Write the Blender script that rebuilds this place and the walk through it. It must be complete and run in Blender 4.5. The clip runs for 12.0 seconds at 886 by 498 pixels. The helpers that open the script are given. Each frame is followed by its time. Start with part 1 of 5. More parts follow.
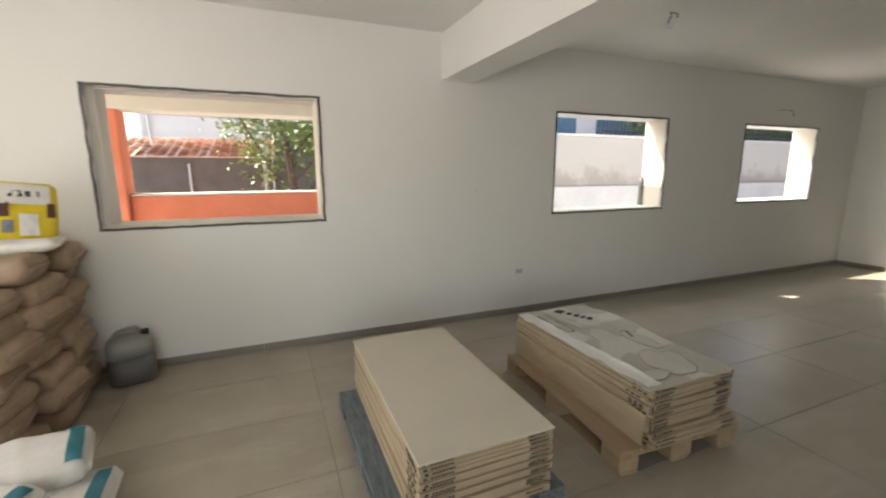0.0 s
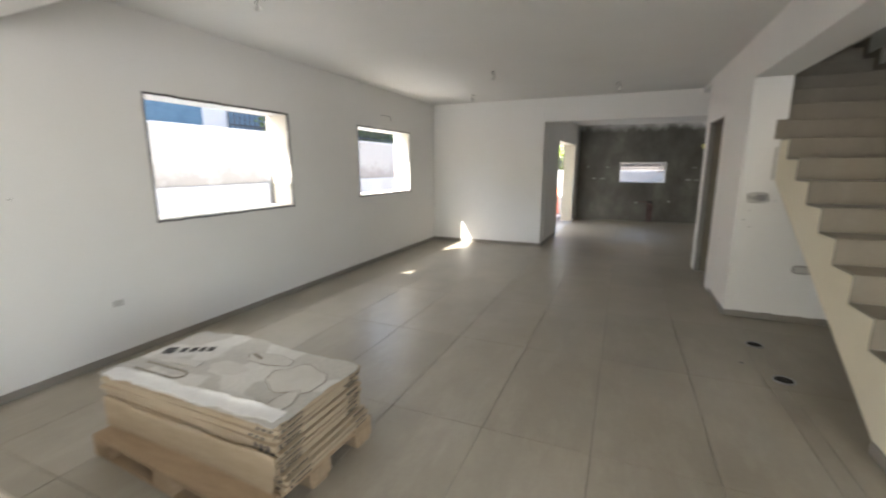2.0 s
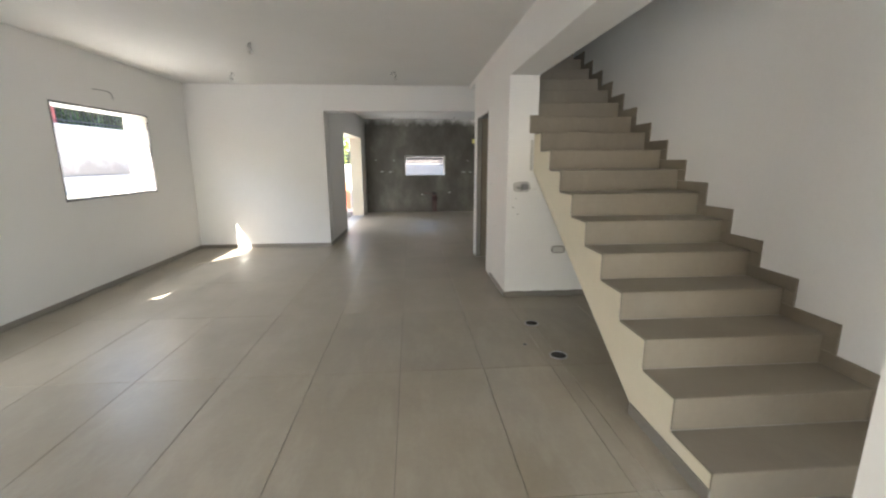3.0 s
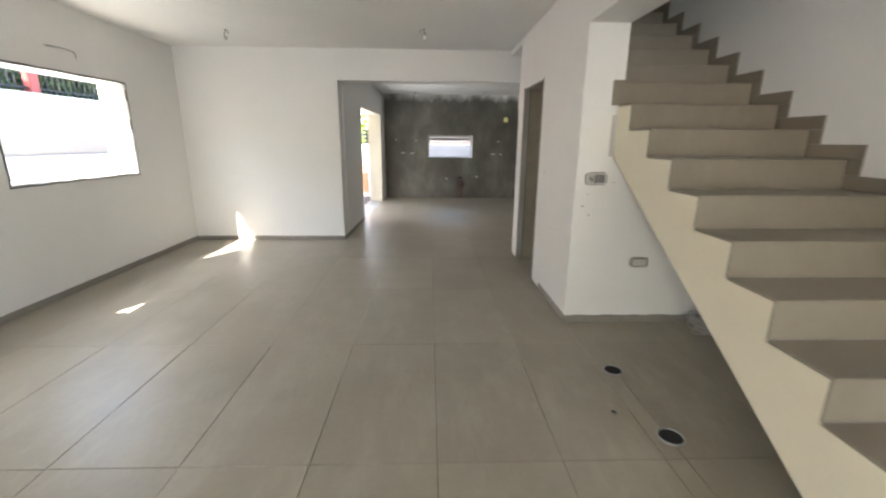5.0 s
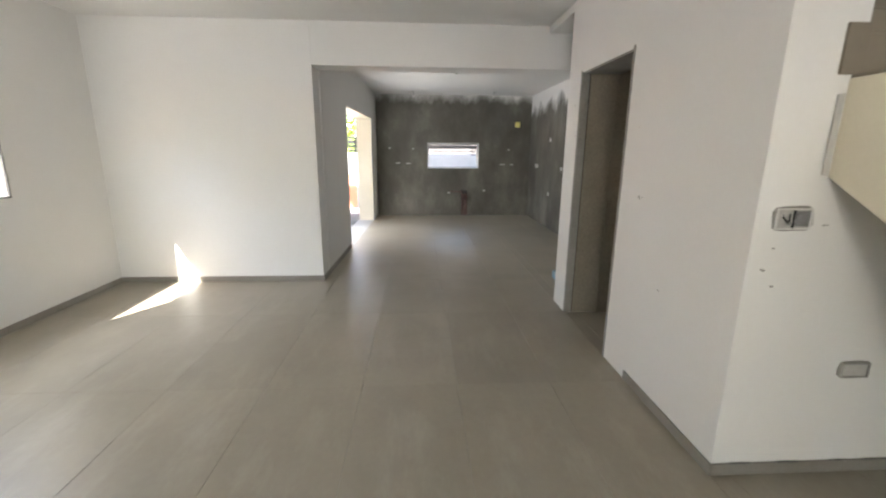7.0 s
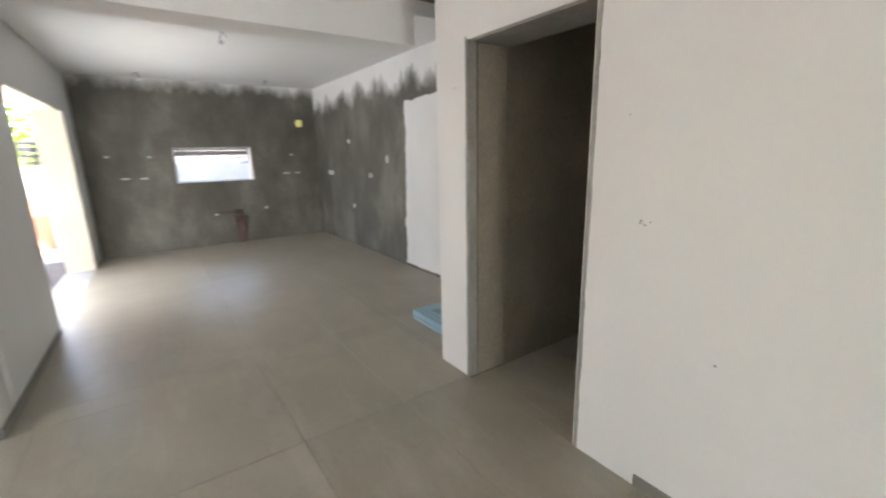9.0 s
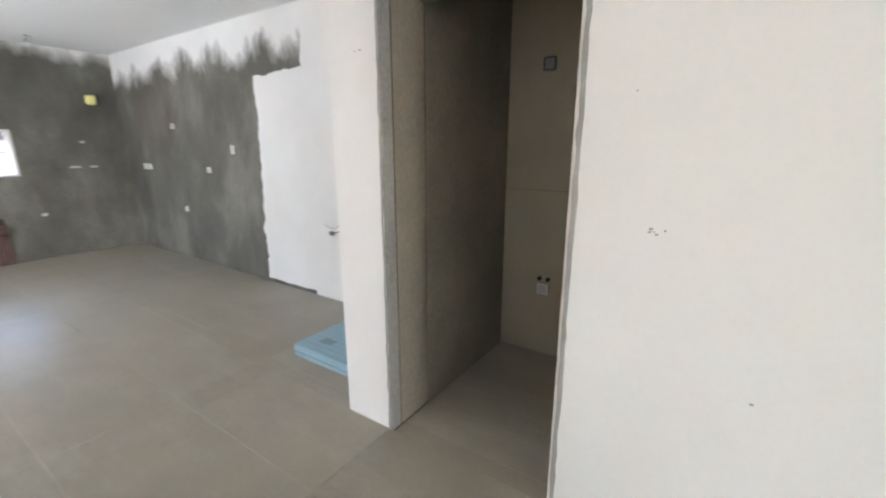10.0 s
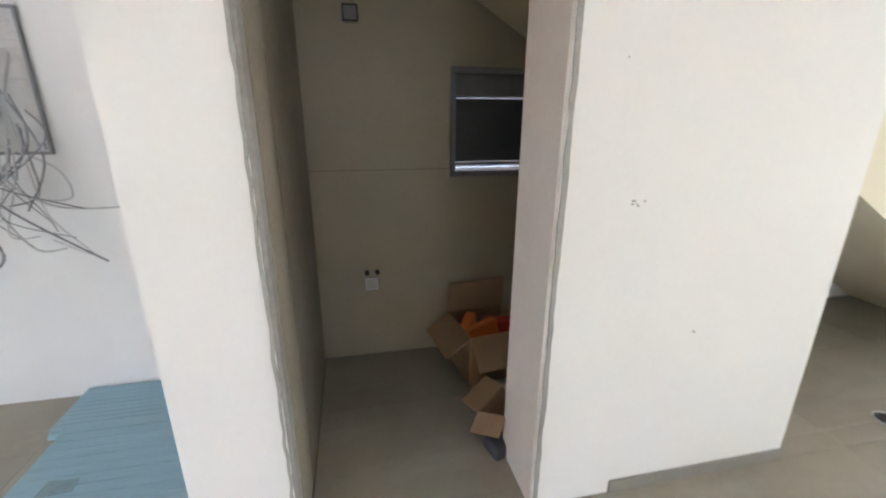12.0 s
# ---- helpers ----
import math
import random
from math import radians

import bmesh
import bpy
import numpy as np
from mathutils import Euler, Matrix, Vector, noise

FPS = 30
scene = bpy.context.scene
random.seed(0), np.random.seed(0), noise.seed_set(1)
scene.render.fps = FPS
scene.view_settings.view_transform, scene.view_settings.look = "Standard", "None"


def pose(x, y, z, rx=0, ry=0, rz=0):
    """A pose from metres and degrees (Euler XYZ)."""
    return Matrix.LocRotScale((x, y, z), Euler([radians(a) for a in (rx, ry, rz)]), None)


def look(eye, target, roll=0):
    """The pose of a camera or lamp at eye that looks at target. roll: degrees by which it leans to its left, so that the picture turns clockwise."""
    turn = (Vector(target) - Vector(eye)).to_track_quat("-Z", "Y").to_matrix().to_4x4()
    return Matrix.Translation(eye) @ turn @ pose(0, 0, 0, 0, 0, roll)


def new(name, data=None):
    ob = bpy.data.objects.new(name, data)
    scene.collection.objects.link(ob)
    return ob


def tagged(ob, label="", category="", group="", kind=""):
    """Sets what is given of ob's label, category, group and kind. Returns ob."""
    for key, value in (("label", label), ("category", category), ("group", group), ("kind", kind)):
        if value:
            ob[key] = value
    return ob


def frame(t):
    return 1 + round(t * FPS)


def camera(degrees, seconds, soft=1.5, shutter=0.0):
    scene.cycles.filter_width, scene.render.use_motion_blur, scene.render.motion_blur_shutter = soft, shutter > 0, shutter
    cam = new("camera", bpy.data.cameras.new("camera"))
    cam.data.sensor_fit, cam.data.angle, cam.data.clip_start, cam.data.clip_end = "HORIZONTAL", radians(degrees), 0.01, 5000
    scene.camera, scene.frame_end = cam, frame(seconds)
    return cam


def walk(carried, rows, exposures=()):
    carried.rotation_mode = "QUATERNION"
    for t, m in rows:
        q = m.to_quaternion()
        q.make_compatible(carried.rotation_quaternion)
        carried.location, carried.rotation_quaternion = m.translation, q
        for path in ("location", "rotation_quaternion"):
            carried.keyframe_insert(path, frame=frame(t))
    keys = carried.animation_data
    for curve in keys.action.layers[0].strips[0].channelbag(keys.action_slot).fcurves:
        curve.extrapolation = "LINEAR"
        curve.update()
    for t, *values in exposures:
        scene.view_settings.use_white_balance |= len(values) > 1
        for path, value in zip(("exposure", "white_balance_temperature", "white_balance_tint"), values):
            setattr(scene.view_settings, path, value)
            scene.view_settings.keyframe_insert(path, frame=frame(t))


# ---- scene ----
cam = camera(93.2, 12.0, soft=2.1, shutter=0.4)
PATH = [
    (0, (0.21, 0.22, 1.507), (0.968, 2.033, 1.135), -0.1),
    (0.5, (0.234, 0.284, 1.499), (1.245, 1.967, 1.118), 0.0),
    (1, (0.312, 0.335, 1.481), (1.61, 1.807, 1.098), -0.0),
    (1.5, (0.485, 0.341, 1.496), (2.067, 1.5, 1.104), 0.0),
    (2, (0.72, 0.316, 1.501), (2.526, 1.084, 1.114), -0.1),
    (2.5, (0.968, 0.301, 1.497), (2.915, 0.551, 1.108), -0.6),
    (2.7, (1.105, 0.268, 1.475), (3.07, 0.257, 1.092), -0.6),
    (4.3, (1.849, 0.29, 1.48), (3.775, -0.012, 1.03), 0.4),
    (4.5, (1.987, 0.328, 1.468), (3.921, 0.11, 1.007), 0.4),
    (5, (2.375, 0.409, 1.477), (4.31, 0.343, 0.976), 0.5),
    (5.5, (2.752, 0.436, 1.479), (4.683, 0.583, 0.98), 0.8),
    (6, (3.148, 0.523, 1.468), (5.088, 0.668, 1.003), 1.2),
    (6.5, (3.576, 0.573, 1.466), (5.52, 0.523, 0.999), 1.4),
    (6.7, (3.765, 0.58, 1.458), (5.71, 0.513, 0.99), 1.0),
    (8.3, (5.08, 0.782, 1.469), (6.938, 0.178, 1.042), -1.5),
    (8.5, (5.232, 0.797, 1.472), (7.053, 0.092, 1.042), -1.4),
    (9, (5.637, 0.86, 1.479), (7.232, -0.257, 1.021), -1.2),
    (9.5, (6.006, 0.799, 1.448), (7.339, -0.623, 0.999), -0.8),
    (10, (6.349, 0.686, 1.45), (7.436, -0.919, 0.959), -0.0),
    (10.5, (6.68, 0.64, 1.459), (7.395, -1.158, 0.952), -1.0),
    (11, (6.955, 0.522, 1.446), (7.314, -1.376, 0.929), -0.9),
    (11.5, (7.189, 0.414, 1.451), (7.132, -1.508, 0.902), 0.7),
    (12, (7.384, 0.409, 1.447), (6.983, -1.452, 0.833), 0.3),
]
EXPOSURES = [(0.0, 2.05, 7100, 10), (0.5, 2.15, 6650, 10), (1.5, 2.6, 6600, 10), (2.5, 3.05, 6600, 10), (4.5, 3.4, 6600, 10), (6.0, 3.45, 6550, 10), (8.5, 3.6, 6650, 10), (9.5, 4.2, 6200, 10), (10.5, 4.35, 6150, 10), (12.0, 4.4, 6150, 10)]
walk(cam, [(t, look(eye, target, roll)) for t, eye, target, roll in PATH], EXPOSURES)

# ---- world and sun ----
SUN_WAY = Vector((1.0, -0.573, -1.026)).normalized()
world = bpy.data.worlds.new("sky_world")
world.use_nodes = True
scene.world = world
wn = world.node_tree
sky = wn.nodes.new("ShaderNodeTexSky")
sky.sky_type, sky.sun_disc = "NISHITA", False
sky.sun_elevation = math.asin(-SUN_WAY.z)
sky.sun_rotation = math.atan2(-SUN_WAY.x, -SUN_WAY.y)
wn.nodes["Background"].inputs["Strength"].default_value = 0.15
wn.links.new(sky.outputs[0], wn.nodes["Background"].inputs["Color"])
sun = new("sun", bpy.data.lights.new("sun", "SUN"))
sun.data.energy, sun.data.angle, sun.data.color = 4.0, radians(0.5), (1.0, 0.95, 0.87)
sun.matrix_world = look((0, 0, 20), Vector((0, 0, 20)) + SUN_WAY)


def sky_fill(eye, way, wide, high, watts, colour):
    """An added area lamp that stands in for sky light at an opening."""
    la = new("sky_fill_lamp", bpy.data.lights.new("sky_fill_lamp", "AREA"))
    la.data.shape, la.data.size, la.data.size_y = "RECTANGLE", wide, high
    la.data.energy, la.data.color = watts, colour
    la.matrix_world = look(eye, Vector(eye) + Vector(way))
    return la


# Added lamps out of view: end wall, south wall, stairwell, garden doorway.
sky_fill((-2.45, 2.0, 1.25), (1, 0, -0.001), 1.6, 2.1, 8, (1.0, 0.97, 0.92))
sky_fill((-0.4, -2.2, 1.25), (0, 1, -0.001), 2.8, 2.1, 8, (1.0, 0.96, 0.90))
sky_fill((2.0, -1.5, 4.2), (1, 0, -0.001), 0.8, 1.2, 0.5, (0.86, 0.93, 1.0))
sky_fill((11.35, 2.03, 1.05), (0, -1, -0.001), 1.2, 1.9, 3.0, (0.95, 0.97, 1.0))
# Added fill lamps hung outside, hidden above the two window heads.
for wx in (3.8, 6.8):
    sky_fill((wx, 4.72, 2.72), (0, -1, -0.6), 1.6, 0.8, 12, (0.92, 0.96, 1.0))


# ---- materials ----
def material(name, rough=0.7, metal=0.0):
    m = bpy.data.materials.new(name)
    m.use_nodes = True
    b = m.node_tree.nodes["Principled BSDF"]
    b.inputs["Roughness"].default_value, b.inputs["Metallic"].default_value = rough, metal
    return m, m.node_tree, b


def coords(nt, kind="Object", scale=(1, 1, 1)):
    tc = nt.nodes.new("ShaderNodeTexCoord")
    mp = nt.nodes.new("ShaderNodeMapping")
    mp.inputs["Scale"].default_value = scale
    nt.links.new(tc.outputs[kind], mp.inputs["Vector"])
    return mp.outputs["Vector"]


def world_place(nt, scale=(1, 1, 1)):
    g = nt.nodes.new("ShaderNodeNewGeometry")
    mp = nt.nodes.new("ShaderNodeMapping")
    mp.inputs["Scale"].default_value = scale
    nt.links.new(g.outputs["Position"], mp.inputs["Vector"])
    return mp.outputs["Vector"]


def noise_tex(nt, vec, scale, detail=4.0, rough=0.6):
    n = nt.nodes.new("ShaderNodeTexNoise")
    n.inputs["Scale"].default_value, n.inputs["Detail"].default_value, n.inputs["Roughness"].default_value = scale, detail, rough
    nt.links.new(vec, n.inputs["Vector"])
    return n.outputs["Fac"]


def ramp(nt, fac, stops):
    r = nt.nodes.new("ShaderNodeValToRGB")
    while len(r.color_ramp.elements) < len(stops):
        r.color_ramp.elements.new(0.5)
    for e, (p, c) in zip(r.color_ramp.elements, stops):
        e.position, e.color = p, (*c, 1) if len(c) == 3 else c
    nt.links.new(fac, r.inputs["Fac"])
    return r.outputs["Color"]


def mix(nt, fac, a, b, mode="MIX"):
    m = nt.nodes.new("ShaderNodeMix")
    m.data_type, m.blend_type = "RGBA", mode
    for v, k in ((fac, 0), (a, 6), (b, 7)):
        if isinstance(v, (int, float)):
            m.inputs[k].default_value = v
        elif isinstance(v, tuple):
            m.inputs[k].default_value = (*v, 1)
        else:
            nt.links.new(v, m.inputs[k])
    return m.outputs[2]


def calc(nt, op, a, b=0.0, c=0.0):
    m = nt.nodes.new("ShaderNodeMath")
    m.operation = op
    for k, v in enumerate((a, b, c)):
        if isinstance(v, (int, float)):
            m.inputs[k].default_value = v
        else:
            nt.links.new(v, m.inputs[k])
    return m.outputs[0]


def bump(nt, b, height, strength=0.2, dist=0.01):
    n = nt.nodes.new("ShaderNodeBump")
    n.inputs["Strength"].default_value, n.inputs["Distance"].default_value = strength, dist
    nt.links.new(height, n.inputs["Height"])
    nt.links.new(n.outputs["Normal"], b.inputs["Normal"])


def mottled(name, dark, light, scale=3.0, fine=60.0, rough=0.7, relief=0.15, metal=0.0, kind="place", stretch=(1, 1, 1), spread=(0.3, 0.7), rough_span=0.15):
    """Two scales of noise between two colours, with fine relief."""
    m, nt, b = material(name, rough, metal)
    vec = world_place(nt, stretch) if kind == "place" else coords(nt, "Object", stretch)
    big, small = noise_tex(nt, vec, scale), noise_tex(nt, vec, fine, 3.0)
    f = calc(nt, "MULTIPLY_ADD", small, 0.35, calc(nt, "MULTIPLY", big, 0.65))
    nt.links.new(ramp(nt, f, [(spread[0], dark), (spread[1], light)]), b.inputs["Base Color"])
    nt.links.new(calc(nt, "MULTIPLY_ADD", f, rough_span, rough - rough_span / 2), b.inputs["Roughness"])
    bump(nt, b, f, relief, 0.004)
    return m


M = {}
M["white"] = mottled("white_wall_paint", (0.745, 0.737, 0.717), (0.79, 0.783, 0.765), 1.1, 45, 0.65, 0.035)
M["ceiling"] = mottled("ceiling_paint", (0.74, 0.735, 0.715), (0.80, 0.795, 0.78), 0.9, 50, 0.8, 0.03)
M["cream"] = mottled("cream_plaster", (0.70, 0.64, 0.50), (0.78, 0.72, 0.58), 2.0, 60, 0.7, 0.12)
M["canopy"] = mottled("pale_cream_render", (0.66, 0.61, 0.52), (0.72, 0.675, 0.585), 2.0, 60, 0.8, 0.12)
M["frame_white"] = mottled("dusty_white_frame", (0.60, 0.57, 0.52), (0.70, 0.67, 0.62), 3, 60, 0.7, 0.1)
M["grout"] = mottled("grout_screed", (0.10, 0.095, 0.085), (0.18, 0.17, 0.15), 4, 90, 0.9, 0.3)
M["skirt"] = mottled("grey_porcelain_skirting", (0.21, 0.195, 0.17), (0.29, 0.27, 0.24), 2.5, 70, 0.45, 0.05)
M["dark_tile"] = mottled("taupe_wall_tile", (0.33, 0.28, 0.20), (0.41, 0.355, 0.26), 1.6, 70, 0.5, 0.05)
M["raw"] = mottled("raw_grey_plaster", (0.16, 0.155, 0.14), (0.33, 0.32, 0.30), 2.2, 50, 0.9, 0.35)
M["raw_pale"] = mottled("pale_grey_plaster", (0.25, 0.245, 0.225), (0.42, 0.41, 0.385), 3.0, 50, 0.9, 0.4)
M["lining"] = mottled("brown_grey_plaster", (0.15, 0.13, 0.10), (0.27, 0.24, 0.19), 1.8, 45, 0.9, 0.35)
M["edge"] = mottled("charcoal_edge_primer", (0.05, 0.05, 0.05), (0.16, 0.155, 0.15), 9, 60, 0.8, 0.3)
M["orange"] = mottled("orange_render", (0.62, 0.17, 0.09), (0.76, 0.26, 0.155), 2.2, 40, 0.85, 0.3)
M["outer"] = mottled("grey_block_render", (0.075, 0.065, 0.06), (0.14, 0.125, 0.115), 2.0, 30, 0.9, 0.3)
M["concrete"] = mottled("pale_concrete", (0.42, 0.41, 0.39), (0.60, 0.585, 0.56), 1.2, 30, 0.9, 0.3)
# Extra pale so that the yard floor reflects sun into the rooms.
M["terrace"] = mottled("terrace_bounce_screed", (0.52, 0.505, 0.475), (0.68, 0.665, 0.635), 1.2, 30, 0.9, 0.3)
M["card"] = mottled("corrugated_card", (0.34, 0.265, 0.175), (0.45, 0.36, 0.25), 6, 90, 0.85, 0.12, kind="object", stretch=(0.3, 1, 6))
M["card_brown"] = mottled("brown_card", (0.28, 0.175, 0.10), (0.38, 0.25, 0.145), 6, 90, 0.85, 0.12, kind="object")
M["wood"] = mottled("pallet_pine", (0.27, 0.19, 0.115), (0.41, 0.30, 0.19), 5, 60, 0.8, 0.3, stretch=(6, 0.8, 6))
M["wood_blue"] = mottled("weathered_blue_pallet", (0.03, 0.06, 0.085), (0.21, 0.225, 0.225), 9, 60, 0.85, 0.35, stretch=(6, 0.8, 6))
M["sack_brown"] = mottled("brown_paper_sack", (0.27, 0.19, 0.13), (0.44, 0.33, 0.235), 7, 40, 0.8, 0.3)
M["sack_white"] = mottled("white_paper_sack", (0.62, 0.61, 0.58), (0.76, 0.75, 0.72), 5, 40, 0.65, 0.25)
M["sack_yellow"] = mottled("yellow_printed_sack", (0.70, 0.52, 0.02), (0.80, 0.62, 0.04), 5, 40, 0.55, 0.2)
M["teal"] = mottled("teal_print", (0.02, 0.13, 0.18), (0.03, 0.19, 0.25), 9, 60, 0.6, 0.1)
M["plum"] = mottled("plum_print", (0.10, 0.04, 0.03), (0.16, 0.07, 0.05), 9, 60, 0.6, 0.1)
M["ink"] = mottled("black_print", (0.025, 0.022, 0.02), (0.06, 0.055, 0.05), 30, 90, 0.8, 0.05)
M["grey_print"] = mottled("blue_grey_print", (0.15, 0.16, 0.19), (0.22, 0.23, 0.26), 9, 60, 0.7, 0.1)
M["foam"] = mottled("pale_blue_foam", (0.27, 0.42, 0.50), (0.35, 0.50, 0.575), 3, 60, 0.75, 0.2, stretch=(1, 6, 1))
M["can"] = mottled("translucent_grey_plastic", (0.20, 0.20, 0.19), (0.28, 0.28, 0.27), 4, 60, 0.45, 0.05)
M["can_dark"] = mottled("dark_liquid_plastic", (0.075, 0.075, 0.075), (0.11, 0.11, 0.11), 4, 60, 0.45, 0.05)
M["metal"] = mottled("galvanised_metal", (0.32, 0.32, 0.33), (0.50, 0.50, 0.51), 8, 60, 0.4, 0.1, 0.9)
M["iron"] = mottled("dark_iron", (0.02, 0.02, 0.022), (0.045, 0.045, 0.05), 8, 60, 0.5, 0.1, 0.6)
M["plastic"] = mottled("white_plastic", (0.62, 0.61, 0.59), (0.72, 0.71, 0.69), 8, 60, 0.45, 0.05)
M["cable"] = mottled("grey_cable", (0.17, 0.17, 0.175), (0.28, 0.28, 0.285), 12, 60, 0.5, 0.05)
M["cable_pale"] = mottled("pale_conduit", (0.42, 0.41, 0.39), (0.54, 0.53, 0.51), 12, 60, 0.5, 0.05)
# Near-black for recesses; the shade inside the drain pipes is this colour.
M["hole"] = mottled("black_recess_fill", (0.012, 0.011, 0.010), (0.03, 0.028, 0.025), 20, 60, 0.9, 0.2)
M["alu"] = mottled("grey_aluminium_frame", (0.20, 0.20, 0.21), (0.27, 0.27, 0.28), 5, 60, 0.4, 0.05, 0.3)
M["shutter"] = mottled("dark_blue_grey_panel", (0.05, 0.052, 0.062), (0.075, 0.078, 0.09), 3, 60, 0.5, 0.05)
M["blue_shutter"] = mottled("blue_grey_shutter", (0.05, 0.10, 0.15), (0.09, 0.16, 0.22), 6, 60, 0.6, 0.1)
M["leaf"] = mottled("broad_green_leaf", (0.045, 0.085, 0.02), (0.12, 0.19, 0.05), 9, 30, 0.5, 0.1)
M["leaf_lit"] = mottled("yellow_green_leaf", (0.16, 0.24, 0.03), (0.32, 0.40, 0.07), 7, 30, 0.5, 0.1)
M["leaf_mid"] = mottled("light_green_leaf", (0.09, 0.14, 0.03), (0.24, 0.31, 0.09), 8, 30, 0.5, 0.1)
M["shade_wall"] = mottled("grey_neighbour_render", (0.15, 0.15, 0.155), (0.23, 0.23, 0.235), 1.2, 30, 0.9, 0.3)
M["bark"] = mottled("grey_brown_bark", (0.07, 0.055, 0.04), (0.15, 0.12, 0.09), 12, 60, 0.9, 0.5)
M["orange_card"] = mottled("orange_packaging", (0.62, 0.13, 0.02), (0.74, 0.20, 0.04), 8, 60, 0.6, 0.1)
M["red_card"] = mottled("red_packaging", (0.40, 0.03, 0.02), (0.5, 0.05, 0.03), 8, 60, 0.6, 0.1)
M["paper"] = mottled("crumpled_white_paper", (0.6, 0.6, 0.6), (0.72, 0.72, 0.72), 14, 60, 0.8, 0.4)
M["yellow_glow"] = mottled("fluorescent_yellow_plastic", (0.80, 0.74, 0.22), (0.86, 0.82, 0.36), 14, 60, 0.5, 0.1)
M["pink_wall"] = mottled("pale_pink_render", (0.50, 0.45, 0.42), (0.60, 0.55, 0.52), 1, 30, 0.9, 0.2)


def tile_material(name, dark, light, dust, rough, relief=0.04):
    """Large-format porcelain: soft clouds, dry dust swirls that dull the gloss, a shade of its own for each piece."""
    m, nt, b = material(name, rough)
    v = world_place(nt)
    info = nt.nodes.new("ShaderNodeObjectInfo")
    cloud, fine = noise_tex(nt, v, 1.6, 5.0), noise_tex(nt, v, 26.0, 4.0)
    f = calc(nt, "MULTIPLY_ADD", fine, 0.25, calc(nt, "MULTIPLY", cloud, 0.75))
    base = ramp(nt, f, [(0.3, dark), (0.7, light)])
    shade = calc(nt, "MULTIPLY_ADD", info.outputs["Random"], 0.10, 0.95)
    hsv = nt.nodes.new("ShaderNodeHueSaturation")
    nt.links.new(base, hsv.inputs["Color"])
    nt.links.new(shade, hsv.inputs["Value"])
    streak = noise_tex(nt, world_place(nt, (0.7, 2.2, 1.0)), 1.7, 6.0, 0.7)
    wipe = ramp(nt, streak, [(0.50, (0, 0, 0)), (0.72, (1, 1, 1))])
    nt.links.new(mix(nt, calc(nt, "MULTIPLY", wipe, 0.5), hsv.outputs["Color"], dust), b.inputs["Base Color"])
    nt.links.new(calc(nt, "MULTIPLY_ADD", wipe, 0.16, calc(nt, "MULTIPLY_ADD", fine, 0.12, rough - 0.06)), b.inputs["Roughness"])
    bump(nt, b, f, relief, 0.002)
    return m


M["tile"] = tile_material("greige_porcelain_tile", (0.295, 0.262, 0.205), (0.375, 0.337, 0.27), (0.47, 0.435, 0.37), 0.36)
M["stair_tile"] = tile_material("taupe_porcelain_step", (0.20, 0.17, 0.13), (0.255, 0.22, 0.17), (0.28, 0.25, 0.20), 0.5)


def plaster_and_paint(name, south):
    """Raw grey plaster left in the kitchen for wall tiles, brushed white near the ceiling with a ragged border."""
    m, nt, b = material(name, 0.9)
    v = world_place(nt)
    sep = nt.nodes.new("ShaderNodeSeparateXYZ")
    nt.links.new(v, sep.inputs[0])
    x, z = sep.outputs["X"], sep.outputs["Z"]
    big, fine = noise_tex(nt, world_place(nt, (1, 1, 0.7)), 1.3, 6.0, 0.6), noise_tex(nt, v, 40.0, 4.0)
    drip = noise_tex(nt, world_place(nt, (1, 1, 0.5)), 3.4, 6.0, 0.65)
    smear = noise_tex(nt, world_place(nt, (1, 1, 0.3)), 6.0, 5.0, 0.7)
    tone = calc(nt, "MULTIPLY_ADD", smear, 0.15, calc(nt, "MULTIPLY_ADD", fine, 0.12, calc(nt, "MULTIPLY", big, 0.73)))
    raw = ramp(nt, tone, [(0.32, (0.07, 0.066, 0.054)), (0.5, (0.125, 0.118, 0.098)), (0.70, (0.25, 0.24, 0.205))])
    edge = calc(nt, "MULTIPLY_ADD", drip, 0.8 if south else 0.45, z)
    top = ramp(nt, calc(nt, "SUBTRACT", edge, 1.80 if south else 1.87), [(0.78, (0, 0, 0)), (0.88, (0.35, 0.35, 0.35)), (1.0, (1, 1, 1))])
    cover = top
    if south:
        wob = calc(nt, "MULTIPLY_ADD", noise_tex(nt, v, 5.0, 3.0), 0.16, -0.08)
        left = calc(nt, "LESS_THAN", calc(nt, "ADD", x, wob), calc(nt, "MULTIPLY_ADD", z, -0.045, 10.35))
        low = calc(nt, "LESS_THAN", calc(nt, "ADD", z, calc(nt, "MULTIPLY", wob, 0.5)), calc(nt, "MULTIPLY_ADD", calc(nt, "SUBTRACT", 10.3, x), 0.05, 2.06))
        foot = calc(nt, "GREATER_THAN", calc(nt, "MULTIPLY_ADD", wob, 0.3, z), 0.035)
        field = calc(nt, "MULTIPLY", left, calc(nt, "MULTIPLY", low, foot))
        near = calc(nt, "LESS_THAN", calc(nt, "ADD", x, wob), 9.55)
        field = calc(nt, "MAXIMUM", field, near)
        cover = calc(nt, "MAXIMUM", field, top)
    white = ramp(nt, big, [(0.3, (0.70, 0.69, 0.67)), (0.7, (0.80, 0.79, 0.77))])
    nt.links.new(mix(nt, cover, raw, white), b.inputs["Base Color"])
    bump(nt, b, calc(nt, "MULTIPLY_ADD", fine, 0.5, big), 0.35, 0.006)
    return m


M["kitchen_south"] = plaster_and_paint("plaster_with_white_field", True)
M["kitchen_east"] = plaster_and_paint("plaster_with_white_top", False)


